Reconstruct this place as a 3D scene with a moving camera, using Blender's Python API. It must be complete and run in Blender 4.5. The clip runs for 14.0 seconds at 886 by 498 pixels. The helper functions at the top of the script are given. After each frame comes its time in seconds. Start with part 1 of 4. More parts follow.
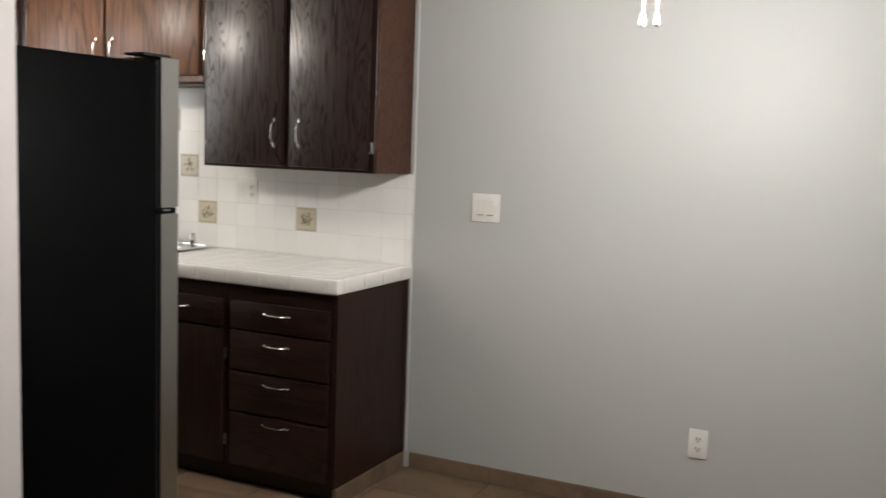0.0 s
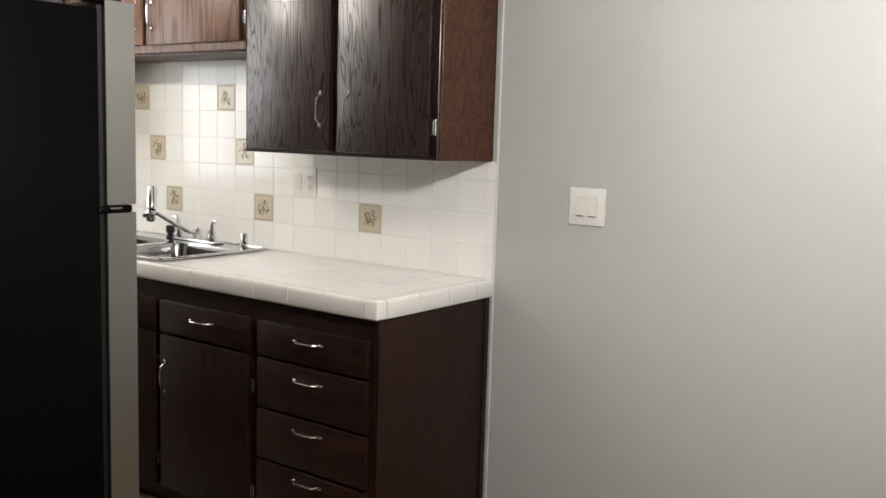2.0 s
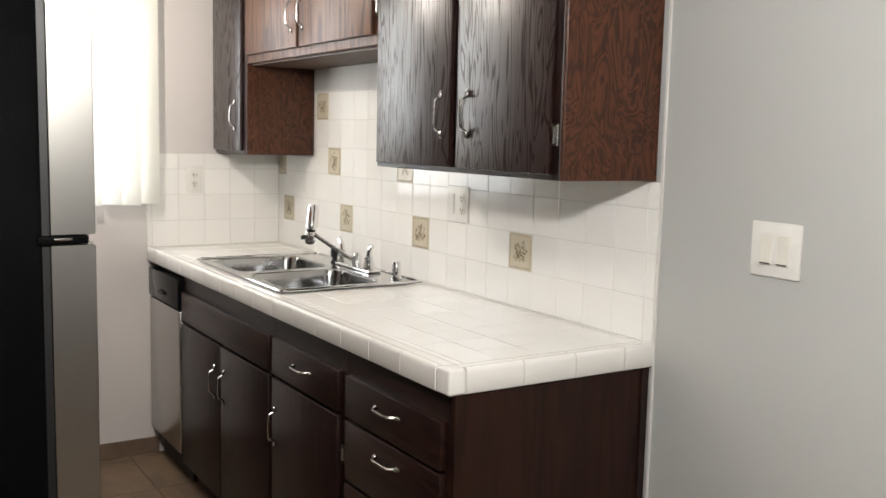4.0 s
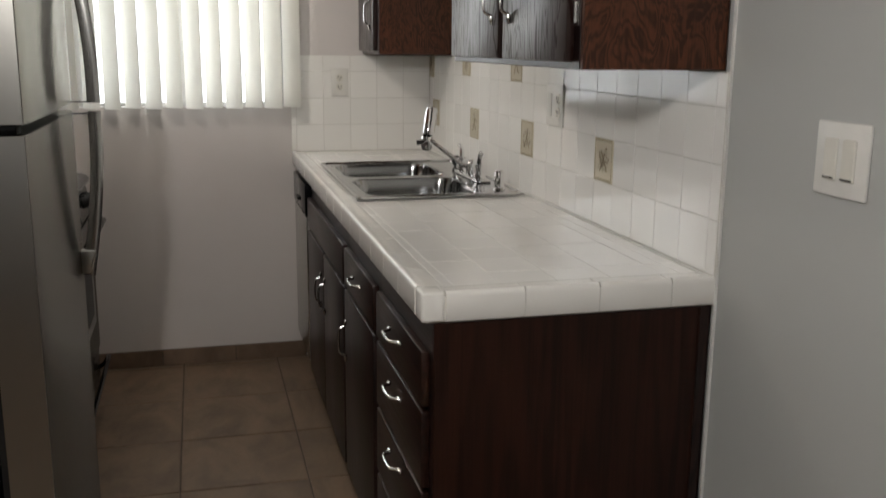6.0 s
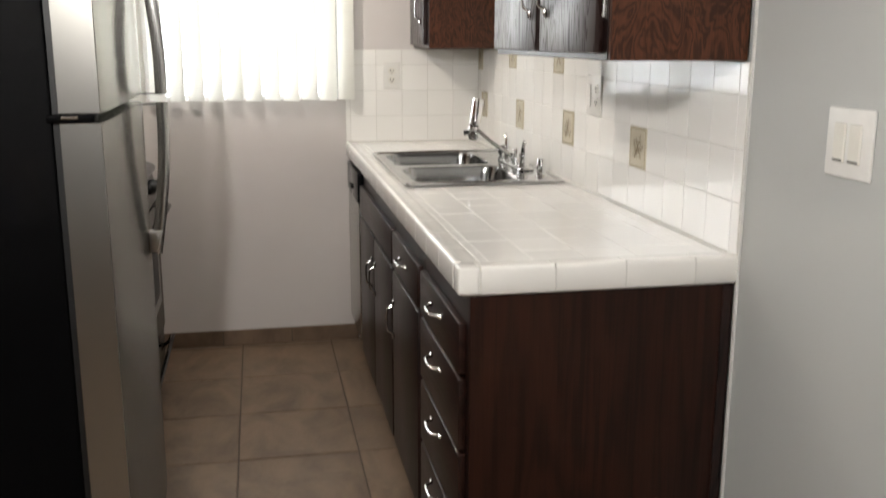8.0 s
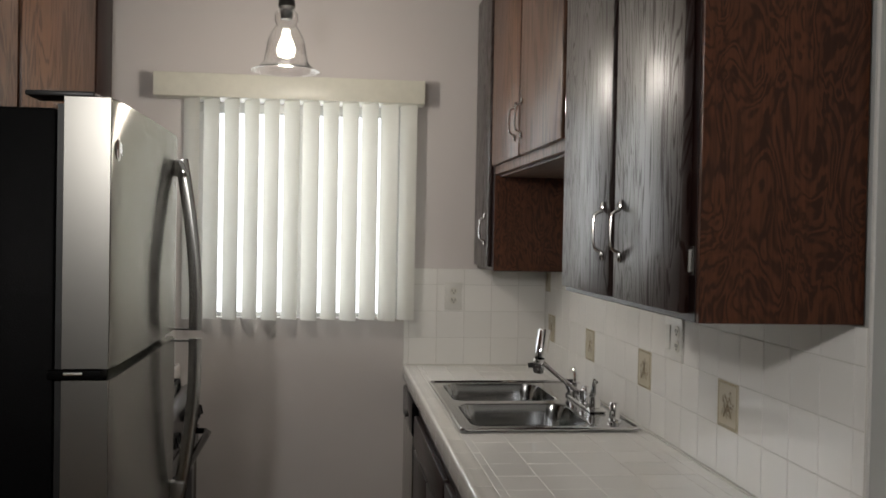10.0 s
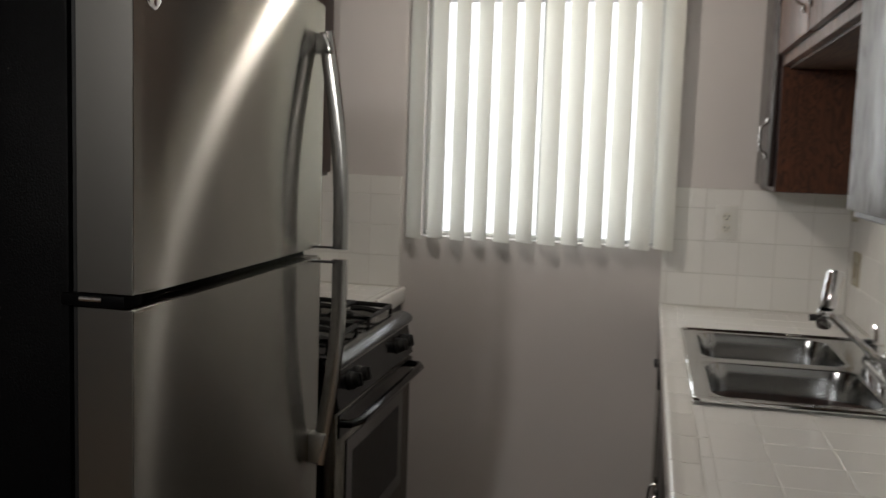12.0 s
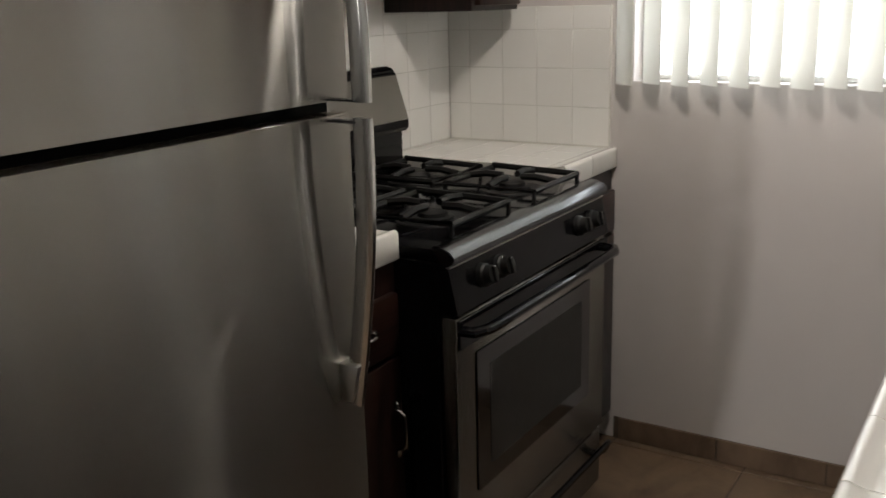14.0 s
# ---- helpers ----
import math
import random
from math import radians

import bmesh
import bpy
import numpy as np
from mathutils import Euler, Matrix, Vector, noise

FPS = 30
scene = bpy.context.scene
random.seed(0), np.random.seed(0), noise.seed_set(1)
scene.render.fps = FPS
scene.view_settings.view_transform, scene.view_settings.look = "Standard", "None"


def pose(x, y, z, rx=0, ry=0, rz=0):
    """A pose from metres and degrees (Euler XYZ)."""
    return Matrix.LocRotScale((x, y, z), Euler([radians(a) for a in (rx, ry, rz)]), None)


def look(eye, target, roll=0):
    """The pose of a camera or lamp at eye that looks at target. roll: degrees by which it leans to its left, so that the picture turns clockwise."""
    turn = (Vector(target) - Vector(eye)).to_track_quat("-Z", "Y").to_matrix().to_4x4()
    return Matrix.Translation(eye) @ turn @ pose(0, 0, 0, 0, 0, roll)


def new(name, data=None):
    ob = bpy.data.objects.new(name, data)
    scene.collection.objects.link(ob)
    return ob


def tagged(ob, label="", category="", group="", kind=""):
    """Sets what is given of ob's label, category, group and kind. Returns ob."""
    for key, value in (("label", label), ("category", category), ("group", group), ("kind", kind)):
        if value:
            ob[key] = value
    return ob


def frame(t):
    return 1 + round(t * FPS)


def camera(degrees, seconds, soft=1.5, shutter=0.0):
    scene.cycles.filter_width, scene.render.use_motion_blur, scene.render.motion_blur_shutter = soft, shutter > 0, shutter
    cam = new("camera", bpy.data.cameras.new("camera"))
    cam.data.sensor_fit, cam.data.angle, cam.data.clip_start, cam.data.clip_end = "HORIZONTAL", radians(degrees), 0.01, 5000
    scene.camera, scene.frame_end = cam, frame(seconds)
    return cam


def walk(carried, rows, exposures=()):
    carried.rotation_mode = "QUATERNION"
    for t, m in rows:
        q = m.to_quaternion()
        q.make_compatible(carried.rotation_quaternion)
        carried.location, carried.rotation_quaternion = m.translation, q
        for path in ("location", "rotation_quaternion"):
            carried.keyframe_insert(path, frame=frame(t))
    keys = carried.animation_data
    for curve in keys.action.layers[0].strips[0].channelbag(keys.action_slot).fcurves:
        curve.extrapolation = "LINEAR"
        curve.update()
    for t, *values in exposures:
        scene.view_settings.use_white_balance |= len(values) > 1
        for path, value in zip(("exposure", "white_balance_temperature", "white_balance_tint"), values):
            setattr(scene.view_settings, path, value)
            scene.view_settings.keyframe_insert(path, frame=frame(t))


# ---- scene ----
cam = camera(50.3, 14.0, shutter=0.4)
PATH = [
    (0, (4.518, -3.814, 1.504), (3.653, -2.023, 1.287), 2.0),
    (0.5, (4.472, -3.576, 1.498), (3.686, -1.748, 1.292), 2.1),
    (1, (4.389, -3.331, 1.477), (3.561, -1.523, 1.269), 0.5),
    (1.5, (4.385, -3.04, 1.476), (3.352, -1.342, 1.255), 0.8),
    (2, (4.35, -2.78, 1.469), (3.169, -1.185, 1.224), 1.7),
    (2.5, (4.276, -2.495, 1.478), (3.021, -0.959, 1.217), 1.0),
    (3, (4.301, -2.22, 1.48), (2.845, -0.875, 1.217), 0.4),
    (3.5, (4.311, -1.989, 1.487), (2.718, -0.808, 1.231), 0.6),
    (3.7, (4.278, -1.897, 1.483), (2.651, -0.759, 1.236), 0.9),
    (5.8, (4.221, -1.068, 1.43), (2.325, -0.551, 1.057), 1.2),
    (6, (4.225, -1.036, 1.421), (2.333, -0.544, 0.998), 0.5),
    (6.5, (4.329, -1.014, 1.403), (2.451, -0.585, 0.867), 0.3),
    (7, (4.42, -1.021, 1.387), (2.546, -0.659, 0.788), -0.8),
    (7.5, (4.442, -1.031, 1.389), (2.556, -0.691, 0.818), -1.1),
    (8, (4.383, -1.031, 1.42), (2.467, -0.657, 0.985), 0.1),
    (8.5, (4.25, -1.033, 1.458), (2.315, -0.605, 1.184), 0.9),
    (8.7, (4.199, -1.038, 1.474), (2.262, -0.584, 1.268), 1.0),
    (10.8, (3.94, -0.814, 1.529), (1.94, -0.763, 1.524), 2.7),
    (11, (3.869, -0.769, 1.516), (1.871, -0.807, 1.45), 3.0),
    (11.5, (3.708, -0.694, 1.475), (1.731, -0.922, 1.283), 2.4),
    (12, (3.45, -0.69, 1.474), (1.506, -1.11, 1.266), 1.9),
    (12.5, (3.253, -0.587, 1.456), (1.39, -1.254, 1.163), 0.4),
    (13, (3.044, -0.471, 1.449), (1.297, -1.361, 1.054), 0.7),
    (13.5, (2.857, -0.473, 1.425), (1.158, -1.413, 0.946), 0.2),
    (14, (2.68, -0.516, 1.402), (1.046, -1.549, 0.889), -1.6),
]
EXPOSURES = [(0, -0.2), (1, -0.02), (2, 0.0), (3.5, 0.27), (5.8, -0.85), (6.0, -0.85), (6.5, -0.12), (7, 0.15), (8, 0.0), (8.5, -0.8), (8.7, -0.9), (11, -1.42), (12, -1.25), (12.5, -1.2), (13, -0.8), (13.5, -0.5), (14, -0.35)]
walk(cam, [(t, look(eye, target, roll)) for t, eye, target, roll in PATH], EXPOSURES)

# ---- world, large lights ----
world = bpy.data.worlds.new("sky")
scene.world = world
world.use_nodes = True
_wn = world.node_tree.nodes
_sky = _wn.new("ShaderNodeTexSky")
_sky.sky_type, _sky.sun_disc = "NISHITA", False
_sky.sun_elevation, _sky.sun_rotation = radians(50), radians(60)
world.node_tree.links.new(_sky.outputs[0], _wn["Background"].inputs[0])
_wn["Background"].inputs[1].default_value = 0.1


def lamp(name, kind, energy, m, color, size=0.1, size_y=None):
    d = bpy.data.lights.new(name, kind)
    d.energy, d.color = energy, color
    if kind == "AREA":
        d.shape, d.size, d.size_y = "RECTANGLE", size, size_y or size
    else:
        d.shadow_soft_size = size
    ob = new(name, d)
    ob.matrix_world = m
    return ob


FAN = (3.915, -1.42)
PEND = (0.95, -1.11)
lamp("ceiling_fan_bulb_light", "POINT", 108, pose(FAN[0], FAN[1], 1.9), (1.0, 0.965, 0.93), 0.055)
lamp("pendant_bulb_light", "POINT", 24, pose(PEND[0], PEND[1], 2.03), (1.0, 0.925, 0.84), 0.03)
lamp("window_daylight", "AREA", 9.5, pose(-0.06, -1.09, 1.61, 0, -90, 0), (0.94, 0.97, 1.0), 0.88, 0.8)
sun = bpy.data.lights.new("sun", "SUN")
sun.energy, sun.angle, sun.color = 3.0, radians(0.5), (1.0, 0.95, 0.88)
new("sun", sun).matrix_world = look((0, 0, 10), (-3.5, 2.0, 4.5))

# ---- materials ----


class Nodes:
    """A material under construction: adds nodes and links them."""

    def __init__(self, name):
        self.m = bpy.data.materials.new(name)
        self.m.use_nodes = True
        self.t = self.m.node_tree
        self.b = self.t.nodes["Principled BSDF"]

    def add(self, kind, **inputs):
        n = self.t.nodes.new("ShaderNode" + kind)
        for key, v in inputs.items():
            self.put(n.inputs[key.replace("_", " ")], v)
        return n

    def put(self, socket, v):
        if isinstance(v, bpy.types.NodeSocket):
            self.t.links.new(v, socket)
        else:
            socket.default_value = v

    def set(self, **inputs):
        for key, v in inputs.items():
            self.put(self.b.inputs[key.replace("_", " ")], v)
        return self

    def coords(self, scale=(1, 1, 1), jitter=0.0):
        """World-size coordinates, shifted per object where jitter is given."""
        g = self.add("NewGeometry")
        n = self.add("Mapping", Vector=g.outputs["Position"], Scale=scale)
        if jitter:
            info = self.add("ObjectInfo")
            k = self.add("Math")
            k.operation = "MULTIPLY"
            self.put(k.inputs[0], info.outputs["Random"])
            k.inputs[1].default_value = jitter
            self.put(n.inputs["Location"], k.outputs[0])
        return n.outputs[0]

    def noise(self, scale, detail=4.0, rough=0.5, vector=None, distortion=0.0):
        n = self.add("TexNoise", Scale=scale, Detail=detail, Roughness=rough, Distortion=distortion)
        self.put(n.inputs["Vector"], vector or self.coords())
        return n.outputs["Fac"]

    def ramp(self, fac, stops):
        n = self.add("ValToRGB", Fac=fac)
        els = n.color_ramp.elements
        while len(els) < len(stops):
            els.new(0.5)
        for e, (p, c) in zip(els, stops):
            e.position, e.color = p, (*c, 1)
        return n.outputs[0]

    def mix(self, fac, a, b, blend="MIX"):
        n = self.t.nodes.new("ShaderNodeMix")
        n.data_type, n.blend_type = "RGBA", blend
        for i, v in ((0, fac), (6, a), (7, b)):
            self.put(n.inputs[i], (*v, 1) if isinstance(v, tuple) and len(v) == 3 else v)
        return n.outputs[2]

    def span(self, fac, lo, hi):
        n = self.add("MapRange", Value=fac)
        n.inputs["To Min"].default_value, n.inputs["To Max"].default_value = lo, hi
        return n.outputs[0]

    def bump(self, height, strength=0.2, distance=0.002):
        n = self.add("Bump", Height=height, Strength=strength, Distance=distance)
        self.put(self.b.inputs["Normal"], n.outputs[0])
        return self


def paint(name, color, rough=0.6, lump=0.25):
    n = Nodes(name)
    big = n.noise(1.3, 3)
    fine = n.noise(260, 3, 0.6)
    dark = tuple(c * 0.93 for c in color)
    n.set(Base_Color=n.mix(big, dark, color), Roughness=n.span(fine, rough - 0.07, rough + 0.07))
    return n.bump(fine, lump, 0.0008).m


def wood(name, dark, light, rough=0.33, axis="Z", wave=7.0, coat=0.12, relief=0.12, stretch=0.1, rings_n=75, coat_rough=0.2, spec=0.35, figure=0.5, dull=1.0, cut=0.44, gloss_ior=1.5):
    """Stained wood: long fibres along axis, cathedral figure and pores."""
    n = Nodes(name)
    sc = {"Z": (1, 1, stretch), "X": (stretch, 1, 1)}[axis]
    v = n.coords(sc, 7.0)
    warp = n.noise(wave, 3, 0.5, v, 1.2)
    rings = n.add("Math")
    rings.operation = "SINE"
    mul = n.add("Math")
    mul.operation = "MULTIPLY"
    n.put(mul.inputs[0], warp)
    mul.inputs[1].default_value = rings_n
    n.put(rings.inputs[0], mul.outputs[0])
    ring = n.span(rings.outputs[0], 0.2, 1.0)
    ring.node.inputs["From Min"].default_value = -1
    fib = n.noise(190, 4, 0.65, n.coords({"Z": (1, 1, 0.03), "X": (0.03, 1, 1)}[axis], 3.0))
    blot = n.noise(5, 3, 0.5, n.coords((1, 1, 0.5), 5.0))
    pore = n.noise(85, 3, 0.6, n.coords({"Z": (1, 1, 0.022), "X": (0.022, 1, 1)}[axis], 3.0))
    open_pore = n.ramp(n.mix(figure, pore, ring), [(cut - 0.08, (0, 0, 0)), (cut + 0.08, (1, 1, 1))])
    f = n.mix(0.75, n.mix(0.5, n.span(fib, 0, 1), ring, "MULTIPLY"), open_pore, "MULTIPLY")
    col = n.ramp(f, [(0.1, dark), (0.75, light)])
    col = n.mix(n.span(blot, 0.0, 0.55), col, tuple(c * 0.55 for c in dark))
    n.set(Base_Color=col, Roughness=n.span(fib, rough - 0.08, rough + 0.12), Coat_Weight=n.span(open_pore, coat * 0.3 * dull, coat), Coat_Roughness=coat_rough, Coat_IOR=gloss_ior, Specular_IOR_Level=n.span(open_pore, spec * dull, spec))
    n.bump(n.mix(0.6, n.mix(0.35, fib, ring), open_pore), relief, 0.0012)
    n.put(n.b.inputs["Coat Normal"], n.b.inputs["Normal"].links[0].from_socket)
    return n.m


def glazed(name, color, rough=0.06, lump=0.12, tone=0.05, peel=0.15):
    """Glazed ceramic with a slight unevenness from tile to tile."""
    n = Nodes(name)
    info = n.add("ObjectInfo")
    low = tuple(c * (1 - tone) for c in color)
    ripple = n.noise(14, 2, 0.5, n.coords((1, 1, 1), 3.0))
    speck = n.noise(90, 3)
    n.set(Base_Color=n.mix(info.outputs["Random"], color, low), Roughness=n.span(speck, rough * 0.7, rough + 0.03), Specular_IOR_Level=0.42)
    fine = n.noise(210, 2, 0.5, n.coords((1, 1, 1), 3.0))
    return n.bump(n.mix(peel, ripple, fine), lump, 0.003).m


def metal(name, color, rough, brushed="", wear=0.03, aniso=0.75, solid=1.0):
    n = Nodes(name)
    smear = n.noise(2.2, 2, 0.4)
    n.set(Base_Color=(*color, 1), Metallic=solid, Roughness=n.span(smear, rough - wear, rough + wear))
    if brushed:
        lines = n.noise(420, 2, 0.5, n.coords({"X": (0.015, 1, 1), "Z": (1, 1, 0.015), "Y": (1, 0.015, 1)}[brushed]))
        n.bump(lines, 0.015, 0.0005)
        across = n.add("CombineXYZ", **{"X": {"Z": 1.0}, "Z": {"X": 1.0, "Y": 0.3}, "Y": {"X": 1.0}}[brushed])
        n.set(Anisotropic=aniso, Tangent=across.outputs[0])
    return n.m


def brushed_sheet(name, color, fine, coarse):
    """Sheet steel brushed along x: smooth along the lines, rough across them, with faint smears."""
    n = Nodes(name)
    g = n.add("BsdfAnisotropic", Tangent=n.add("CombineXYZ", X=1.0).outputs[0])
    smear = n.noise(3.0, 4, 0.55, n.coords((1, 1, 0.5)), 0.8)
    lines = n.noise(300, 2, 0.5, n.coords((0.01, 1, 1)))
    a = 1 - (fine / coarse) ** 0.5
    mid = (fine * coarse) ** 0.25
    tone = n.mix(smear, tuple(c * 0.86 for c in color), tuple(c * 1.12 for c in color))
    n.put(g.inputs["Color"], n.mix(n.span(lines, 0.0, 0.22), tone, tuple(c * 0.7 for c in color)))
    n.put(g.inputs["Roughness"], n.span(smear, mid * 0.9, mid * 1.12))
    g.inputs["Anisotropy"].default_value = a
    n.put(n.t.nodes["Material Output"].inputs["Surface"], g.outputs[0])
    return n.m


def plain(name, color, rough=0.5, metallic=0.0, fine=0.0, **more):
    n = Nodes(name)
    s = n.noise(30, 3)
    n.set(Base_Color=n.mix(s, tuple(c * 0.85 for c in color), color), Roughness=n.span(s, rough - 0.05, rough + 0.05), Metallic=metallic, **more)
    if fine:
        n.bump(n.noise(350, 2, 0.5), fine, 0.001)
    return n.m


def floor_tile(name, base, jitter=9.0):
    n = Nodes(name)
    cloud = n.noise(4.2, 6, 0.62, n.coords((1, 1.5, 1), jitter), 0.6)
    grain = n.noise(60, 4, 0.6)
    streak = n.noise(9, 5, 0.6, n.coords((0.5, 2.4, 1), jitter), 1.0)
    lo, hi = tuple(c * 0.4 for c in base), tuple(c * 1.35 for c in base)
    col = n.ramp(cloud, [(0.3, lo), (0.55, base), (0.75, hi)])
    warm = n.mix(n.span(streak, 0.0, 0.5), col, (base[0] * 1.15, base[1] * 0.92, base[2] * 0.75))
    info = n.add("ObjectInfo")
    shade = n.mix(n.span(info.outputs["Random"], 0.0, 0.25), warm, lo)
    n.set(Base_Color=shade, Roughness=n.span(grain, 0.42, 0.62))
    return n.bump(n.mix(0.4, grain, cloud), 0.18, 0.002).m


def glass(name, tint=(1, 1, 1), rough=0.0):
    n = Nodes(name)
    n.set(Base_Color=(*tint, 1), Transmission_Weight=1.0, Roughness=rough, IOR=1.45)
    return n.m


def glow(name, color, strength):
    n = Nodes(name)
    n.set(Base_Color=(*color, 1), Emission_Color=(*color, 1), Emission_Strength=strength)
    return n.m


def slat_plastic(name, color):
    n = Nodes(name)
    tl = n.add("BsdfTranslucent", Color=(0.9, 0.9, 0.87, 1))
    ms = n.add("MixShader", Fac=0.42)
    out = n.t.nodes["Material Output"]
    n.set(Base_Color=(*color, 1), Roughness=0.42)
    n.put(ms.inputs[1], n.b.outputs[0])
    n.put(ms.inputs[2], tl.outputs[0])
    n.put(out.inputs["Surface"], ms.outputs[0])
    return n.bump(n.noise(120, 2), 0.1, 0.0005).m


GREY = paint("grey_wall_paint", (0.458, 0.466, 0.452), 0.5)
CREAM = paint("off_white_wall_paint", (0.655, 0.618, 0.6), 0.6)
# dark on purpose: keeps bounce and reflections from the unseen walls low
DIM_WALL = paint("darkened_unseen_wall", (0.13, 0.115, 0.1), 0.6)
CEIL = paint("ceiling_paint", (0.7, 0.695, 0.68), 0.8, 0.6)
CAULK = plain("white_caulk", (0.72, 0.71, 0.68), 0.5)
DARK = wood("dark_stained_wood", (0.007, 0.003, 0.0024), (0.034, 0.013, 0.0095), 0.36, figure=0.3)
DARKX = wood("dark_stained_wood_across", (0.008, 0.0032, 0.0024), (0.042, 0.0155, 0.0105), 0.36, "X", figure=0.3)
RED = wood("red_brown_veneer", (0.036, 0.012, 0.006), (0.145, 0.05, 0.021), 0.4, "Z", 13.0, 0.03, 0.12, 0.4, 70, figure=0.4, spec=0.3)
BASE_RED = wood("dark_red_brown_veneer", (0.013, 0.0042, 0.0024), (0.04, 0.0125, 0.0064), 0.42, "Z", 4.0, 0.02, 0.1, 0.12, 60, 0.25, 0.24, 0.15)
UPPER = wood("stained_oak", (0.0205, 0.0092, 0.0076), (0.026, 0.0117, 0.0094), 0.36, "Z", 8.0, 0.8, 0.2, 0.1, 120, 0.32, 0.32, figure=0.66, dull=0.55, cut=0.4, gloss_ior=1.55)
# the cabinet stain made lighter: glare on the over-sink doors is in the colour
TAN = wood("glare_lightened_oak", (0.06, 0.024, 0.011), (0.22, 0.096, 0.045), 0.4, "Z", 7.0, 0.2, 0.3, 0.1, 70, 0.28, figure=0.5)
INSIDE = wood("raw_cabinet_underside", (0.06, 0.03, 0.02), (0.15, 0.085, 0.05), 0.55, "X")
TILE = glazed("white_glazed_tile", (0.86, 0.85, 0.82), 0.1, 0.1)
CAP = glazed("white_glazed_edge_tile", (0.82, 0.805, 0.765), 0.06, 0.16, 0.06, 0.4)
TAN_TILE = glazed("beige_decor_tile", (0.63, 0.57, 0.44), 0.16, 0.1, 0.1)
INK = plain("brown_tile_print", (0.2, 0.14, 0.075), 0.3)
INK2 = plain("olive_tile_print", (0.36, 0.31, 0.2), 0.3)
GROUT = plain("light_grout", (0.69, 0.675, 0.63), 0.6, 0, 0.3)
WGROUT = plain("greyish_worktop_grout", (0.66, 0.645, 0.6), 0.6, 0, 0.3)
FGROUT = plain("brown_grout", (0.1, 0.075, 0.055), 0.9, 0, 0.3)
FLOOR = floor_tile("brown_stone_tile", (0.17, 0.12, 0.077))
SKIRT = floor_tile("brown_skirting_tile", (0.17, 0.12, 0.082), 5.0)
STEEL = brushed_sheet("brushed_stainless", (0.35, 0.339, 0.316), 0.0068, 0.24)
RAIL = metal("dark_glossy_steel_trim", (0.12, 0.125, 0.133), 0.2, "", 0.02)
STEEL_V = metal("brushed_stainless_upright", (0.56, 0.55, 0.53), 0.24, "Z")
SINK = metal("satin_sink_steel", (0.44, 0.44, 0.44), 0.13, "Y", 0.03, 0.0)
CHROME = metal("chrome", (0.78, 0.78, 0.78), 0.08, "", 0.03)
NICKEL = metal("worn_nickel", (0.6, 0.59, 0.57), 0.22)
GREYSIDE = metal("grey_metal_trim", (0.42, 0.41, 0.39), 0.4)
BLACK = plain("black_enamel", (0.005, 0.005, 0.006), 0.11, 0, 0, Specular_IOR_Level=0.14)
BLACKTEX = plain("black_textured_steel", (0.0016, 0.0016, 0.0018), 0.5, 0, 0.5, Specular_IOR_Level=0.035)
IRON = plain("cast_iron", (0.009, 0.009, 0.009), 0.45, 0, 0.4, Specular_IOR_Level=0.3)
RUBBER = plain("black_plastic", (0.007, 0.007, 0.007), 0.45)
EDGE = metal("satin_grey_door_edge", (0.36, 0.352, 0.328), 0.32, "", 0.02)
OVENGLASS = plain("dark_oven_glass", (0.012, 0.012, 0.014), 0.09, 0, 0, Coat_Weight=0.2)
WHITEP = plain("white_plastic", (0.78, 0.77, 0.73), 0.35)
IVORY = plain("ivory_plastic", (0.75, 0.73, 0.66), 0.35)
SLOT_SHADOW = plain("dark_slot_and_shadow", (0.03, 0.028, 0.025), 0.6)
BLIND = slat_plastic("ivory_vinyl_slat", (0.79, 0.78, 0.73))
VALANCE = plain("ivory_vinyl", (0.74, 0.73, 0.63), 0.4)
FRAME = plain("white_window_frame", (0.72, 0.72, 0.7), 0.45)
PANE = glass("window_glass")
CLEAR = glass("clear_lamp_glass", (1, 1, 1), 0.0)
BULB = glow("lit_bulb", (1.0, 0.9, 0.72), 60)
FROST = glow("lit_frosted_glass", (1.0, 0.95, 0.86), 5)
DAY = glow("bright_daylight", (0.93, 0.97, 1.0), 4.5)
HOODW = plain("off_white_hood_enamel", (0.7, 0.69, 0.65), 0.3)
BRASS = metal("antique_brass", (0.5, 0.42, 0.28), 0.3)

# ---- building blocks ----
ORIGIN = {}


def thing(name, x, y, z, label, category, group="", kind=""):
    e = new(name)
    e.location, e.empty_display_size = (x, y, z), 0.05
    ORIGIN[e.name] = Vector((x, y, z))
    return tagged(e, label, category, group, kind)


def part(name, bm, material, parent=None, label="", smooth=True):
    """Links a bmesh, drawn in world places, as one mesh under a thing or a part."""
    bmesh.ops.recalc_face_normals(bm, faces=bm.faces)
    o = ORIGIN[parent.name] if parent else Vector((0, 0, 0))
    bm.transform(Matrix.Translation(-o))
    me = bpy.data.meshes.new(name)
    bm.to_mesh(me)
    bm.free()
    me.materials.append(material)
    if smooth:
        me.shade_smooth()
        me.set_sharp_from_angle(angle=radians(32))
    ob = new(name, me)
    ORIGIN[ob.name] = o
    if parent:
        ob.parent = parent
    return tagged(ob, label) if label else ob


def structure(name, bm, material, label, category):
    return tagged(part(name, bm, material), label, category, "", "structure")


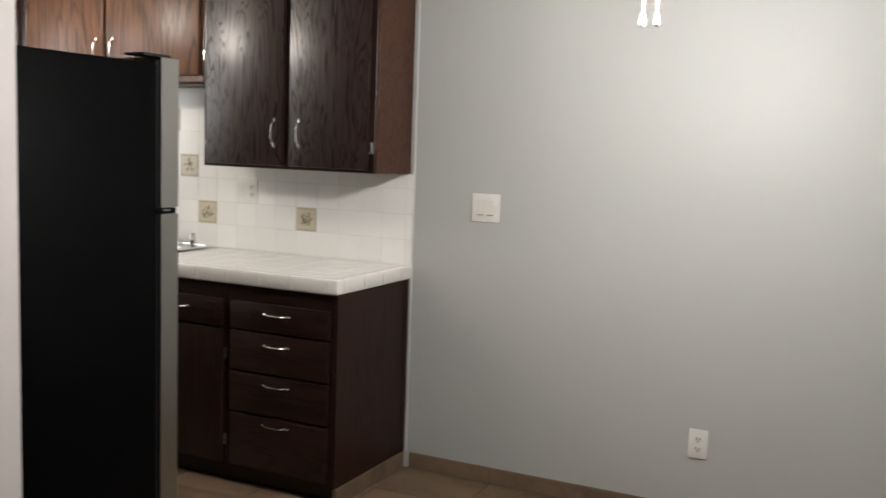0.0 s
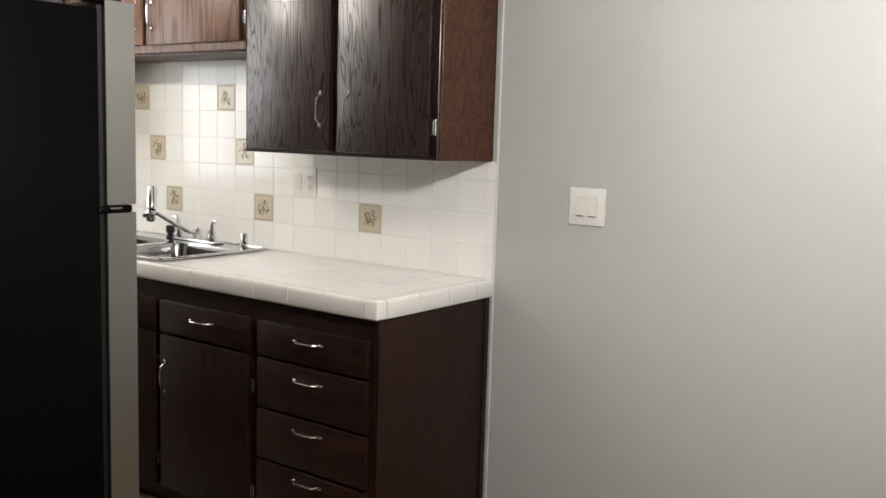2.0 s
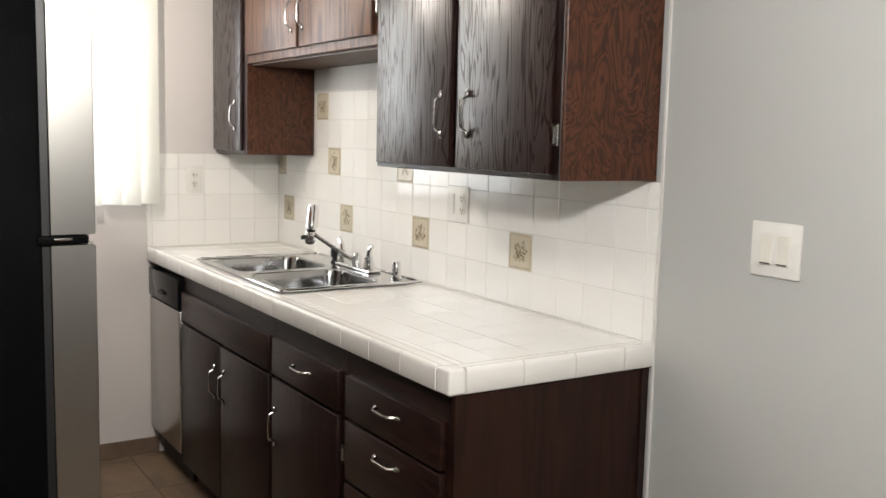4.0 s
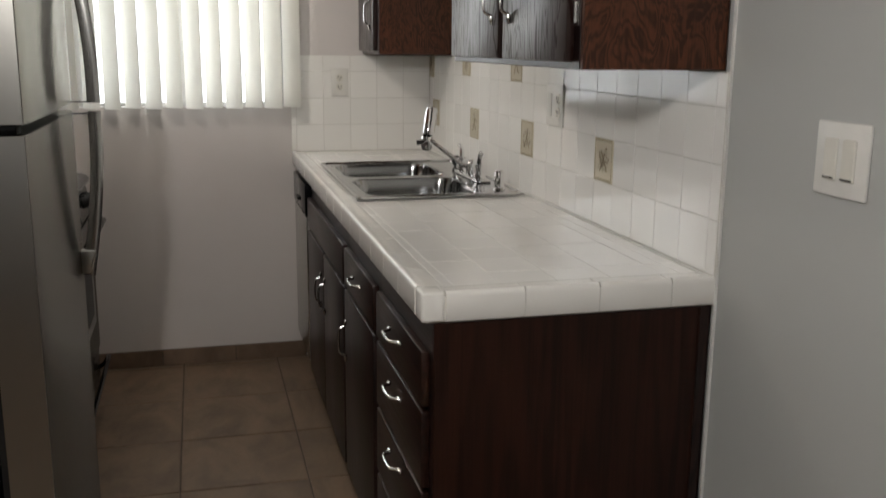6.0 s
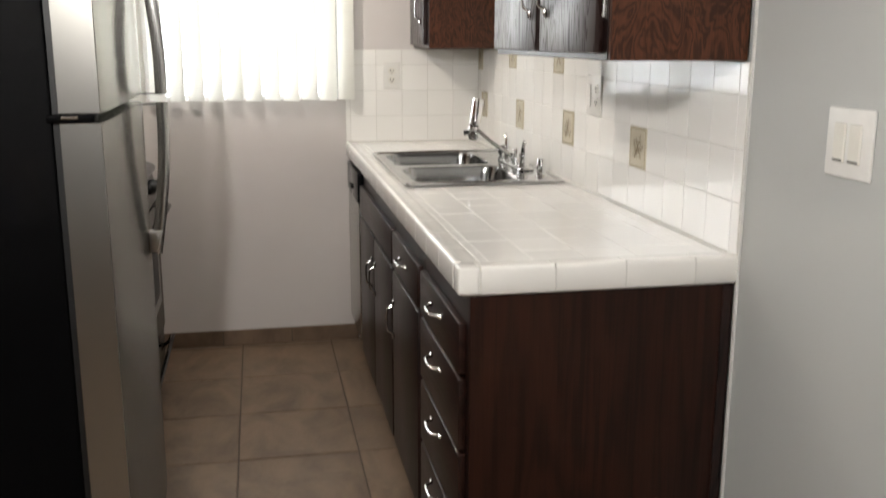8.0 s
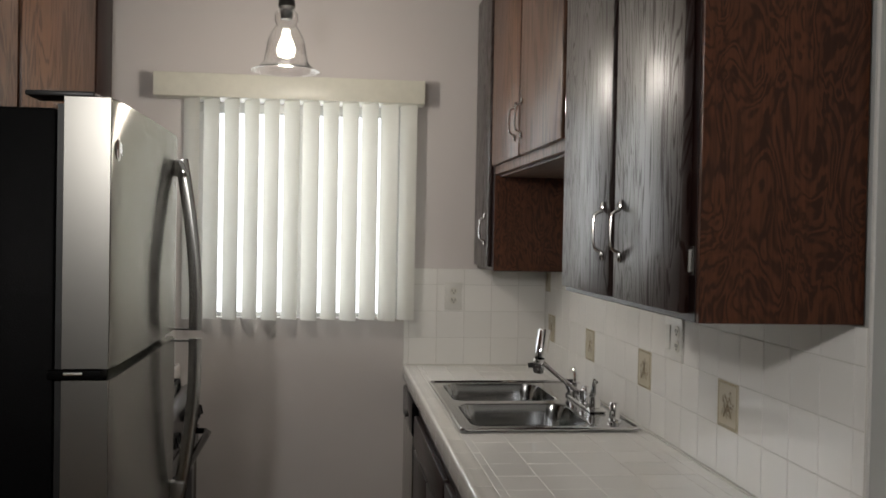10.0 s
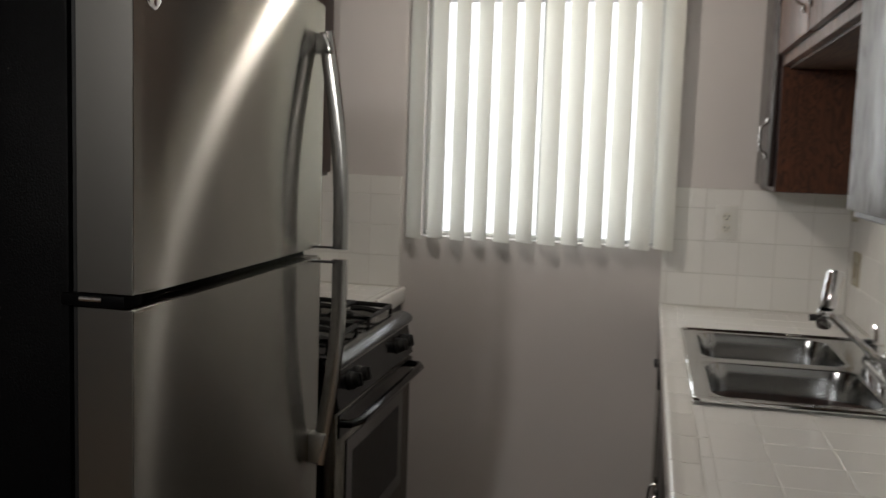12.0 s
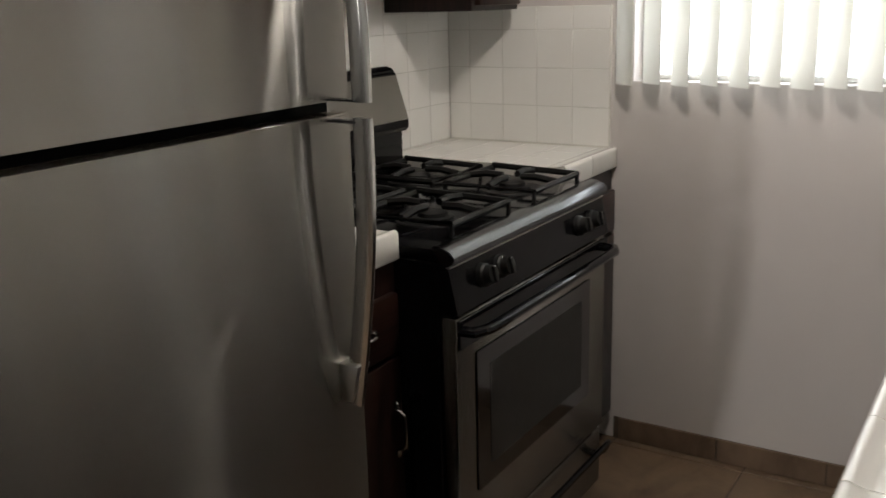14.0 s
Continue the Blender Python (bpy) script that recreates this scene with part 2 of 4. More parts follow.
def box(x0, x1, y0, y1, z0, z1, bevel=0.0, seg=1, bm=None):
    keep = bm or bmesh.new()
    b = bmesh.new()
    bmesh.ops.create_cube(b, size=1.0, matrix=Matrix.LocRotScale(((x0 + x1) / 2, (y0 + y1) / 2, (z0 + z1) / 2), None, (abs(x1 - x0), abs(y1 - y0), abs(z1 - z0))))
    if bevel:
        bmesh.ops.bevel(b, geom=b.edges[:], offset=bevel, segments=seg, affect="EDGES", profile=0.5)
    me = bpy.data.meshes.new("scratch")
    b.to_mesh(me)
    b.free()
    keep.from_mesh(me)
    bpy.data.meshes.remove(me)
    return keep


def tube(points, radius, sides=10, flat=1.0, bm=None, caps=True):
    """A round bar along points; radius is a number or one for each point, flat squeezes it sideways."""
    bm = bm or bmesh.new()
    pts = [Vector(p) for p in points]
    rad = radius if isinstance(radius, (list, tuple)) else [radius] * len(pts)
    rings, side = [], None
    for i, p in enumerate(pts):
        d = (pts[min(i + 1, len(pts) - 1)] - pts[max(i - 1, 0)]).normalized()
        if side is None:
            up = Vector((0, 0, 1)) if abs(d.z) < 0.9 else Vector((1, 0, 0))
            side = d.cross(up).normalized()
        side = (side - d * side.dot(d)).normalized()
        other = d.cross(side)
        rings.append([bm.verts.new(p + rad[i] * (math.cos(a) * side + flat * math.sin(a) * other)) for a in (2 * math.pi * k / sides for k in range(sides))])
    for a, b in zip(rings, rings[1:]):
        for k in range(sides):
            bm.faces.new((a[k], a[(k + 1) % sides], b[(k + 1) % sides], b[k]))
    if caps:
        bm.faces.new(rings[0])
        bm.faces.new(rings[-1][::-1])
    return bm


def lathe(profile, cx, cy, cz, sides=24, axis="Z", bm=None):
    """Turns (radius, height) pairs round an axis through the place."""
    bm = bm or bmesh.new()
    rings = []
    for r, h in profile:
        ring = []
        for k in range(sides):
            a = 2 * math.pi * k / sides
            u, v = max(r, 1e-4) * math.cos(a), max(r, 1e-4) * math.sin(a)
            ring.append(bm.verts.new({"Z": (cx + u, cy + v, cz + h), "Y": (cx + u, cy + h, cz + v), "X": (cx + h, cy + u, cz + v)}[axis]))
        rings.append(ring)
    for a, b in zip(rings, rings[1:]):
        for k in range(sides):
            bm.faces.new((a[k], a[(k + 1) % sides], b[(k + 1) % sides], b[k]))
    bm.faces.new(rings[0])
    bm.faces.new(rings[-1][::-1])
    return bm


def arc(p0, p1, bow, steps=10):
    """Points from p0 to p1 that bow out by the vector bow."""
    a, b, c = Vector(p0), Vector(p1), Vector(bow)
    return [a.lerp(b, i / steps) + c * math.sin(math.pi * i / steps) for i in range(steps + 1)]


def pull(parent, x, z, y, vertical, length=0.115, out=-1):
    """A chrome bow handle with leaf ends; y is the door's face, out its way."""
    h = length / 2
    du = Vector((0, 0, 1)) if vertical else Vector((1, 0, 0))
    c, o = Vector((x, y, z)), Vector((0, out, 0))
    pts, rad = [], []
    for s, d, r in ((-1, 0.002, 0.0015), (-0.93, 0.003, 0.0045), (-0.8, 0.004, 0.0062), (-0.68, 0.006, 0.0042), (-0.62, 0.016, 0.004), (-0.54, 0.022, 0.0042), (-0.3, 0.0245, 0.0036), (0, 0.025, 0.0039),
                    (0.3, 0.0245, 0.0036), (0.54, 0.022, 0.0042), (0.62, 0.016, 0.004), (0.68, 0.006, 0.0042), (0.8, 0.004, 0.0062), (0.93, 0.003, 0.0045), (1, 0.002, 0.0015)):
        pts.append(c + du * (s * h) + o * d)
        rad.append(r)
    return part("handle", tube(pts, rad, 8), NICKEL, parent, "worn chrome bow handle")


def hinge(parent, x, z, y, out=-1):
    b = box(x - 0.011, x + 0.011, y, y + out * 0.003, z - 0.026, z + 0.026, 0.001)
    tube([(x, y + out * 0.005, z - 0.02), (x, y + out * 0.005, z + 0.02)], 0.0045, 8, bm=b)
    return part("hinge", b, NICKEL, parent, "small chrome surface hinge")


def slab(name, x0, x1, z0, z1, y, material, parent, out=-1, thick=0.019):
    return part(name, box(x0, x1, y, y + out * thick, z0, z1, 0.0045, 2), material, parent)


# ---- structure ----
CH = 2.57
CE = 2.52
structure("wall_north", box(-0.12, 8.4, 0, 0.12, 0, CH), GREY, "long grey painted wall behind counter and dining side", "wall")
structure("wall_kitchen_south", box(0, 2.548, -2.29, -2.17, 0, CH), CREAM, "off-white wall behind the stove and fridge", "wall")
structure("wall_living_west", box(2.43, 2.548, -7.6, -2.292, 0, CH), CREAM, "off-white painted living room wall", "wall")
# unseen walls added to close the room, darkened to hold down bounce light
structure("wall_south", box(2.42, 8.4, -7.72, -7.6, 0, CH), DIM_WALL, "plain unseen wall, darkened to cut bounce light", "wall")
structure("wall_east", box(8.4, 8.52, -7.72, 0.12, 0, CH), DIM_WALL, "plain unseen wall, darkened to cut bounce light", "wall")
WY0, WY1, WZ0, WZ1 = -1.53, -0.66, 1.152, 2.07
bm = box(-0.12, 0, -2.29, WY0, 0, CH)
box(-0.12, 0, WY1, 0, 0, CH, bm=bm)
box(-0.12, 0, WY0, WY1, 0, WZ0, bm=bm)
box(-0.12, 0, WY0, WY1, WZ1, CH, bm=bm)
structure("wall_west", bm, CREAM, "off-white painted wall with the kitchen window", "wall")
structure("ceiling", box(-0.12, 8.52, -7.72, 0.12, CH, CH + 0.1), CEIL, "white textured ceiling", "ceiling")
floor = structure("floor", box(-0.12, 8.52, -7.72, 0.12, -0.1, -0.004), FGROUT, "brown stone-look tiled floor with dark grout", "floor")
structure("trim", box(CE - 0.002, CE + 0.004, -0.006, -0.0005, 0.076, CH), CAULK, "thin white caulk line beside the cabinets", "trim")

# window
win = structure("window_1", box(-0.118, -0.07, WY0, WY1, WZ0, WZ0 + 0.014, 0.003), FRAME, "white sliding kitchen window behind blinds", "window")
for a in (box(-0.118, -0.07, WY0, WY1, WZ1 - 0.04, WZ1, 0.003), box(-0.118, -0.07, WY0, WY0 + 0.04, WZ0 + 0.014, WZ1 - 0.04, 0.003),
          box(-0.118, -0.07, WY1 - 0.04, WY1, WZ0 + 0.014, WZ1 - 0.04, 0.003), box(-0.118, -0.07, -1.1, -1.04, WZ0 + 0.014, WZ1 - 0.04, 0.003)):
    part("window_frame", a, FRAME, win)
for y0, y1 in ((WY0 + 0.04, -1.1), (-1.04, WY1 - 0.04)):
    p = part("pane", box(-0.097, -0.091, y0, y1, WZ0 + 0.014, WZ1 - 0.04), PANE, win)
    p.visible_shadow = False
tagged(part("backdrop", box(-3.6, -3.5, -6, 4, -0.5, 5), DAY), "bright overexposed daylight outside the window", "backdrop", "", "structure")

# ---- north side: base units ----
FY = -0.605  # face of the base frames
DY = FY      # doors lie on it


def base_unit(name, x0, x1, label, category, end_panel=False):
    t = thing(name, (x0 + x1) / 2, -0.3, 0, label, category)
    b = box(x0, x1, FY, -0.012, 0.09, 0.888)
    part("body", b, DARKX, t)
    part("toe_kick", box(x0, x1, FY + 0.05, FY + 0.065, 0, 0.09), DARKX, t)
    if end_panel:
        part("side_panel", box(x1 + 0.0005, x1 + 0.012, FY, -0.004, 0.076, 0.888, 0.001), BASE_RED, t, "dark red-brown veneer side panel")
        part("edge_strip", box(x1 + 0.0125, x1 + 0.017, -0.03, -0.0065, 0.076, 0.888, 0.001), DARK, t)
    return t


u = base_unit("drawer_cabinet", 1.952, 2.494, "dark-stained wooden four-drawer base cabinet under the tiled counter", "cabinet", True)
for z0, z1, hz in ((0.702, 0.82, 0.777), (0.524, 0.692, 0.645), (0.343, 0.514, 0.474), (0.1, 0.333, 0.301)):
    d = slab("drawer", 1.978, 2.474, z0, z1, DY, DARKX, u)
    pull(d, 2.221, hz, DY - 0.019, False, 0.14)
u = base_unit("drawer_base_cabinet", 1.428, 1.95, "dark-stained base cabinet with one drawer and a door", "cabinet")
d = slab("drawer", 1.446, 1.93, 0.702, 0.82, DY, DARKX, u)
pull(d, 1.69, 0.77, DY - 0.019, False, 0.14)
d = slab("door", 1.446, 1.93, 0.1, 0.69, DY, DARK, u)
pull(d, 1.478, 0.535, DY - 0.019, True, 0.135)
for z in (0.58, 0.2):
    hinge(d, 1.936, z, DY)
u = base_unit("sink_cabinet", 0.462, 1.426, "dark-stained double-door sink base cabinet", "cabinet")
slab("false_drawer_front", 0.474, 1.412, 0.702, 0.82, DY, DARKX, u)
for x0, x1, hx, gx in ((0.474, 0.937, 0.89, 0.468), (0.949, 1.412, 0.99, 1.418)):
    d = slab("door", x0, x1, 0.1, 0.69, DY, DARK, u)
    pull(d, hx, 0.545, DY - 0.019, True, 0.135)
    for z in (0.58, 0.2):
        hinge(d, gx, z, DY)

dw = thing("dishwasher", 0.23, -0.3, 0, "slim stainless dishwasher with black control strip under the counter", "dishwasher")
part("body", box(0.004, 0.456, -0.585, -0.02, 0.1, 0.886), RUBBER, dw)
door = part("door", box(0.008, 0.452, -0.628, -0.587, 0.13, 0.735, 0.006, 2), STEEL_V, dw)
panel = part("control_panel", box(0.008, 0.452, -0.632, -0.587, 0.74, 0.868, 0.008, 2), BLACK, dw)
part("latch", box(0.19, 0.27, -0.642, -0.632, 0.775, 0.79, 0.003), RUBBER, panel)
part("kick_plate", box(0.01, 0.45, -0.57, -0.56, 0, 0.1), RUBBER, dw)

# ---- north side: wall units ----
UY = -0.315


def wall_unit(name, x0, x1, z0, face, back, label, material=UPPER, z1=CH - 0.004):
    t = thing(name, (x0 + x1) / 2, (face + back) / 2, z0, label, "cabinet")
    part("body", box(x0, x1, min(face, back), max(face, back), z0, z1, 0.002), material, t)
    return t


u = wall_unit("wall_cabinet", 1.57, 2.49, 1.376, UY, -0.002, "dark oak double-door wall cabinet with red-brown side", DARK)
part("side_panel", box(2.4905, 2.503, UY + 0.001, -0.0065, 1.376, CH - 0.004, 0.001), RED, u, "red-brown veneer with cathedral grain")
for x0, x1, hx, gx in ((1.596, 2.025, 1.982, 1.588), (2.058, 2.462, 2.116, 2.472)):
    d = slab("door", x0, x1, 1.39, CH - 0.05, UY, UPPER, u)
    pull(d, hx, 1.537, UY - 0.019, True, 0.135)
    for z in (1.485, 2.35):
        hinge(d, gx, z, UY)
u = wall_unit("over_sink_cabinet", 0.405, 1.568, 1.76, UY, -0.002, "stained oak double-door cabinet above the sink, colour lightened for glare", TAN)
part("underside", box(0.41, 1.565, UY + 0.02, -0.004, 1.752, 1.7595), INSIDE, u)
for x0, x1, hx, gx in ((0.43, 0.957, 0.915, 0.42), (0.978, 1.55, 1.02, 1.558)):
    d = slab("door", x0, x1, 1.792, CH - 0.05, UY, TAN, u)
    pull(d, hx, 1.91, UY - 0.019, True, 0.135)
    hinge(d, gx, 1.88, UY)
u = wall_unit("corner_wall_cabinet", 0.004, 0.403, 1.38, UY, -0.002, "narrow dark oak wall cabinet beside the window", UPPER)
part("side_panel", box(0.392, 0.4045, UY + 0.001, -0.0125, 1.381, 1.758, 0.0005), RED, u, "red-brown veneer side")
d = slab("door", 0.02, 0.365, 1.395, CH - 0.05, UY, UPPER, u)
pull(d, 0.31, 1.545, UY - 0.019, True, 0.135)
hinge(d, 0.012, 1.47, UY)

# ---- south side: wall units and hood ----
SY = -1.868
u = wall_unit("corner_wall_cabinet", 0.085, 0.36, 1.366, SY, -2.168, "narrow dark-stained wall cabinet near the window", DARK)
d = slab("door", 0.1, 0.345, 1.38, CH - 0.05, SY, BASE_RED, u, 1)
pull(d, 0.29, 1.53, SY + 0.019, True, 0.13, 1)
hinge(d, 0.094, 1.46, SY, 1)
u = wall_unit("over_stove_cabinet", 0.362, 1.238, 1.68, SY, -2.168, "brown stained cabinet above the range hood", TAN)
d = slab("door", 0.38, 1.222, 1.7, CH - 0.05, SY, TAN, u, 1)
u = wall_unit("wall_cabinet", 1.24, 1.56, 1.366, SY, -2.168, "narrow brown stained wall cabinet beside the fridge", TAN)
d = slab("door", 1.26, 1.545, 1.38, CH - 0.05, SY, TAN, u, 1)
hinge(d, 1.552, 1.47, SY, 1)
u = wall_unit("over_fridge_cabinet", 1.562, 2.46, 1.88, SY, -2.168, "brown stained cabinet above the fridge", TAN)
for x0, x1, gx in ((1.58, 2.005, 1.572), (2.017, 2.445, 2.452)):
    d = slab("door", x0, x1, 1.9, CH - 0.05, SY, TAN, u, 1)
    hinge(d, gx, 2.05, SY, 1)
hood = thing("range_hood", 0.75, -1.95, 1.57, "off-white metal range hood under the stove cabinet", "range hood")
bm = bmesh.new()
pts = [(-2.165, 1.678), (-1.85, 1.678), (-1.797, 1.602), (-1.797, 1.57), (-2.165, 1.57)]
va = [bm.verts.new((0.39, y, z)) for y, z in pts]
vb = [bm.verts.new((1.16, y, z)) for y, z in pts]
bm.faces.new(va)
bm.faces.new(vb[::-1])
for i in range(5):
    bm.faces.new((va[i], va[(i + 1) % 5], vb[(i + 1) % 5], vb[i]))
bmesh.ops.bevel(bm, geom=bm.edges[:], offset=0.004, segments=2, affect="EDGES")
part("canopy", bm, HOODW, hood)
part("filter", box(0.5, 1.0, -2.1, -1.83, 1.564, 1.57), GREYSIDE, hood)

# ---- fridge ----
FX0, FX1, FF = 1.606, 2.331, -1.342
fr = thing("refrigerator", 1.95, -1.75, 0, "stainless top-freezer refrigerator with textured black sides", "refrigerator")
part("cabinet", box(FX0 + 0.003, FX1 - 0.003, -2.12, -1.445, 0.02, 1.737, 0.006, 2), BLACKTEX, fr, "textured black steel cabinet")
part("grille", box(FX0 + 0.01, FX1 - 0.01, -1.45, -1.425, 0.012, 0.085, 0.003), RUBBER, fr)


def fridge_door(z0, z1):
    """A door with a gently crowned face and rolled edges."""
    bm = bmesh.new()
    n = 16
    lo, hi = [], []
    prof = [(FX0, -1.43)]
    for i in range(n + 1):
        s = i / n
        edge = min(s, 1 - s) * (FX1 - FX0)
        prof.append((FX0 + s * (FX1 - FX0), FF - 0.004 * (2 * s - 1) ** 2 - (0.0015 * (1 - edge / 0.005) ** 2 if edge < 0.005 else 0)))
    prof.append((FX1, -1.43))
    for x, y in prof:
        lo.append(bm.verts.new((x, y, z0)))
        hi.append(bm.verts.new((x, y, z1)))
    for i in range(len(prof) - 1):
        bm.faces.new((lo[i], lo[i + 1], hi[i + 1], hi[i]))
    bm.faces.new((lo[-1], lo[0], hi[0], hi[-1]))
    bm.faces.new(lo)
    bm.faces.new(hi[::-1])
    rims = [e for e in bm.edges if abs(e.verts[0].co.z - e.verts[1].co.z) < 1e-6 and min(v.co.y for v in e.verts) > -1.4]
    bmesh.ops.bevel(bm, geom=rims, offset=0.004, segments=2, affect="EDGES")
    d = part("door", bm, STEEL, fr, "brushed stainless door")
    part("door_edge", box(FX1 - 0.001, FX1 + 0.0015, -1.43, FF - 0.0065, z0 + 0.0005, z1 - 0.0005, 0.0006), EDGE, d, "satin grey metal door edge")
    return d


gasket = part("gasket", box(FX0 + 0.012, FX1 - 0.012, -1.4445, -1.4305, 0.09, 1.745), RUBBER, fr)
top_door = fridge_door(1.269, 1.758)
low_door = fridge_door(0.09, 1.249)
part("door_gap", box(FX0 + 0.006, FX1 - 0.006, -1.43, FF - 0.04, 1.2495, 1.2685), BLACKTEX, fr)
hinge = part("middle_hinge", box(FX1 - 0.045, FX1 + 0.003, -1.455, -1.36, 1.2505, 1.2675, 0.003, 2), BLACKTEX, fr, "black middle hinge with a chrome pin")
part("hinge_pin", tube([(FX1 + 0.0035, -1.425, 1.261), (FX1 + 0.0035, -1.392, 1.261)], 0.0034, 8), CHROME, hinge, "small chrome pin")
part("top_hinge", box(FX1 - 0.09, FX1 - 0.005, -1.5, -1.38, 1.7585, 1.768, 0.003, 2), RUBBER, fr)
# bowed flat handles that meet at the gap, each with a wedge block at its far end
def wedge(z0, z1, thin):
    """A block from the door to the handle; thin: which end tapers towards the door."""
    bm = box(1.634, 1.666, FF - 0.006, FF + 0.034, z0, z1, 0.004, 2)
    for v in bm.verts:
        s = (v.co.z - z0) / (z1 - z0)
        s = s if thin > 0 else 1 - s
        if v.co.y > FF + 0.01:
            v.co.y -= 0.018 * s
        v.co.x = 1.65 + (v.co.x - 1.65) * (1 - 0.18 * s)
    return bm


for door, za, zb in ((top_door, 1.698, 1.2695), (low_door, 1.2485, 0.822)):
    n, pts = 14, []
    for i in range(n + 1):
        s = i / n if door is top_door else 1 - i / n
        pts.append((1.65, FF + 0.012 + 0.04 * math.sin(math.pi * 0.5 * min(1.0, s * 1.15)), za + (zb - za) * i / n))
    h = part("handle", tube(pts, 0.0165, 14, 0.5), STEEL_V, door, "bowed stainless handle")
    if door is top_door:
        part("handle_mount", wedge(1.655, 1.694, 1), CHROME, h, "shiny wedge block at the handle's top")
        part("handle_mount", box(1.64, 1.66, FF - 0.006, FF + 0.046, zb + 0.001, zb + 0.004, 0.001), RAIL, h)
    else:
        part("handle_mount", box(1.642, 1.658, FF - 0.006, FF + 0.046, za - 0.008, za - 0.004, 0.001), RUBBER, h)
        part("handle_mount", wedge(0.826, 0.888, -1), GREYSIDE, h, "grey wedge block at the handle's foot")
part("badge", lathe([(0.0, 0), (0.021, 0), (0.021, 0.003), (0.017, 0.005), (0, 0.005)], 2.284, FF - 0.006, 1.668, 20, "Y"), CHROME, top_door, "round chrome maker badge")

# ---- stove ----
SX0, SX1, SF = 0.38, 1.162, -1.472
st = thing("gas_stove", 0.75, -1.8, 0, "black and stainless freestanding gas range", "stove")
part("body", box(SX0, SX1, -2.13, SF - 0.02, 0.03, 0.895, 0.003), BLACK, st, "black enamel sides")
top = part("cooktop", box(SX0, SX1, -2.13, SF - 0.012, 0.896, 0.922, 0.006, 2), BLACK, st, "black enamel cooktop")
bm = bmesh.new()
pr = [(SF - 0.032, 0.923), (SF - 0.028, 0.928), (SF - 0.008, 0.927), (SF + 0.012, 0.919), (SF + 0.021, 0.908), (SF + 0.019, 0.896), (SF + 0.006, 0.89), (SF - 0.011, 0.893)]
va = [bm.verts.new((SX0 - 0.002, y, z)) for y, z in pr]
vb = [bm.verts.new((SX1 + 0.002, y, z)) for y, z in pr]
bm.faces.new(va)
bm.faces.new(vb[::-1])
for i in range(8):
    bm.faces.new((va[i], va[(i + 1) % 8], vb[(i + 1) % 8], vb[i]))
bmesh.ops.bevel(bm, geom=[e for e in bm.edges if abs(e.verts[0].co.x - e.verts[1].co.x) < 1e-6], offset=0.003, segments=2, affect="EDGES")
part("front_rail", bm, RAIL, st, "dark glossy bullnosed front rail")
bm = bmesh.new()
pr = [(SF - 0.02, 0.895), (SF + 0.004, 0.889), (SF + 0.026, 0.79), (SF - 0.02, 0.79)]
va = [bm.verts.new((SX0 + 0.002, y, z)) for y, z in pr]
vb = [bm.verts.new((SX1 - 0.002, y, z)) for y, z in pr]
bm.faces.new(va)
bm.faces.new(vb[::-1])
for i in range(4):
    bm.faces.new((va[i], va[(i + 1) % 4], vb[(i + 1) % 4], vb[i]))
panel = part("control_panel", bm, BLACK, st, "sloping black control panel")
part("trim_line", box(SX0 + 0.002, SX1 - 0.002, SF + 0.001, SF + 0.009, 0.884, 0.888), GREYSIDE, panel)
for x in (0.478, 0.553, 0.965, 1.04):
    k = lathe([(0.0, 0), (0.026, 0), (0.025, 0.01), (0.021, 0.014), (0.019, 0.03), (0.0, 0.031)], 0, 0, 0, 18, "Y")
    box(-0.005, 0.005, 0.02, 0.037, -0.018, 0.018, 0.002, bm=k)
    k.transform(pose(x, SF + 0.014, 0.842, 12))
    part("knob", k, RUBBER, panel, "round black burner knob")
# oven door
od = part("oven_door", box(SX0 + 0.006, SX1 - 0.006, SF - 0.018, SF + 0.02, 0.235, 0.78, 0.005, 2), STEEL, st, "stainless oven door with dark window")
part("door_top_band", box(SX0 + 0.008, SX1 - 0.008, SF + 0.0205, SF + 0.026, 0.712, 0.776, 0.002), BLACK, od)
part("oven_window", box(0.495, 1.085, SF + 0.0205, SF + 0.0245, 0.365, 0.688, 0.0015), OVENGLASS, od, "dark glass oven window")
part("inner_window", box(0.55, 1.03, SF + 0.0248, SF + 0.0256, 0.41, 0.645), SLOT_SHADOW, od)
pts = [(SX0 + 0.02, SF + 0.02, 0.752), (SX0 + 0.022, SF + 0.05, 0.752), (SX0 + 0.06, SF + 0.066, 0.752)]
pts += [(SX0 + 0.06 + i * (SX1 - SX0 - 0.12) / 8, SF + 0.066, 0.752) for i in range(1, 8)]
pts += [(SX1 - 0.06, SF + 0.066, 0.752), (SX1 - 0.022, SF + 0.05, 0.752), (SX1 - 0.02, SF + 0.02, 0.752)]
part("handle", tube(pts, 0.014, 10, 0.8), BLACK, od, "black oven door bar handle")
dr = part("storage_drawer", box(SX0 + 0.006, SX1 - 0.006, SF - 0.018, SF + 0.014, 0.06, 0.222, 0.005, 2), STEEL, st, "stainless storage drawer")
pts = [(SX0 + 0.03, SF + 0.012, 0.15), (SX0 + 0.028, SF + 0.035, 0.165), (SX0 + 0.035, SF + 0.05, 0.195), (SX0 + 0.06, SF + 0.055, 0.2)]
pts += [(SX0 + 0.06 + i * (SX1 - SX0 - 0.12) / 8, SF + 0.055, 0.2) for i in range(1, 8)]
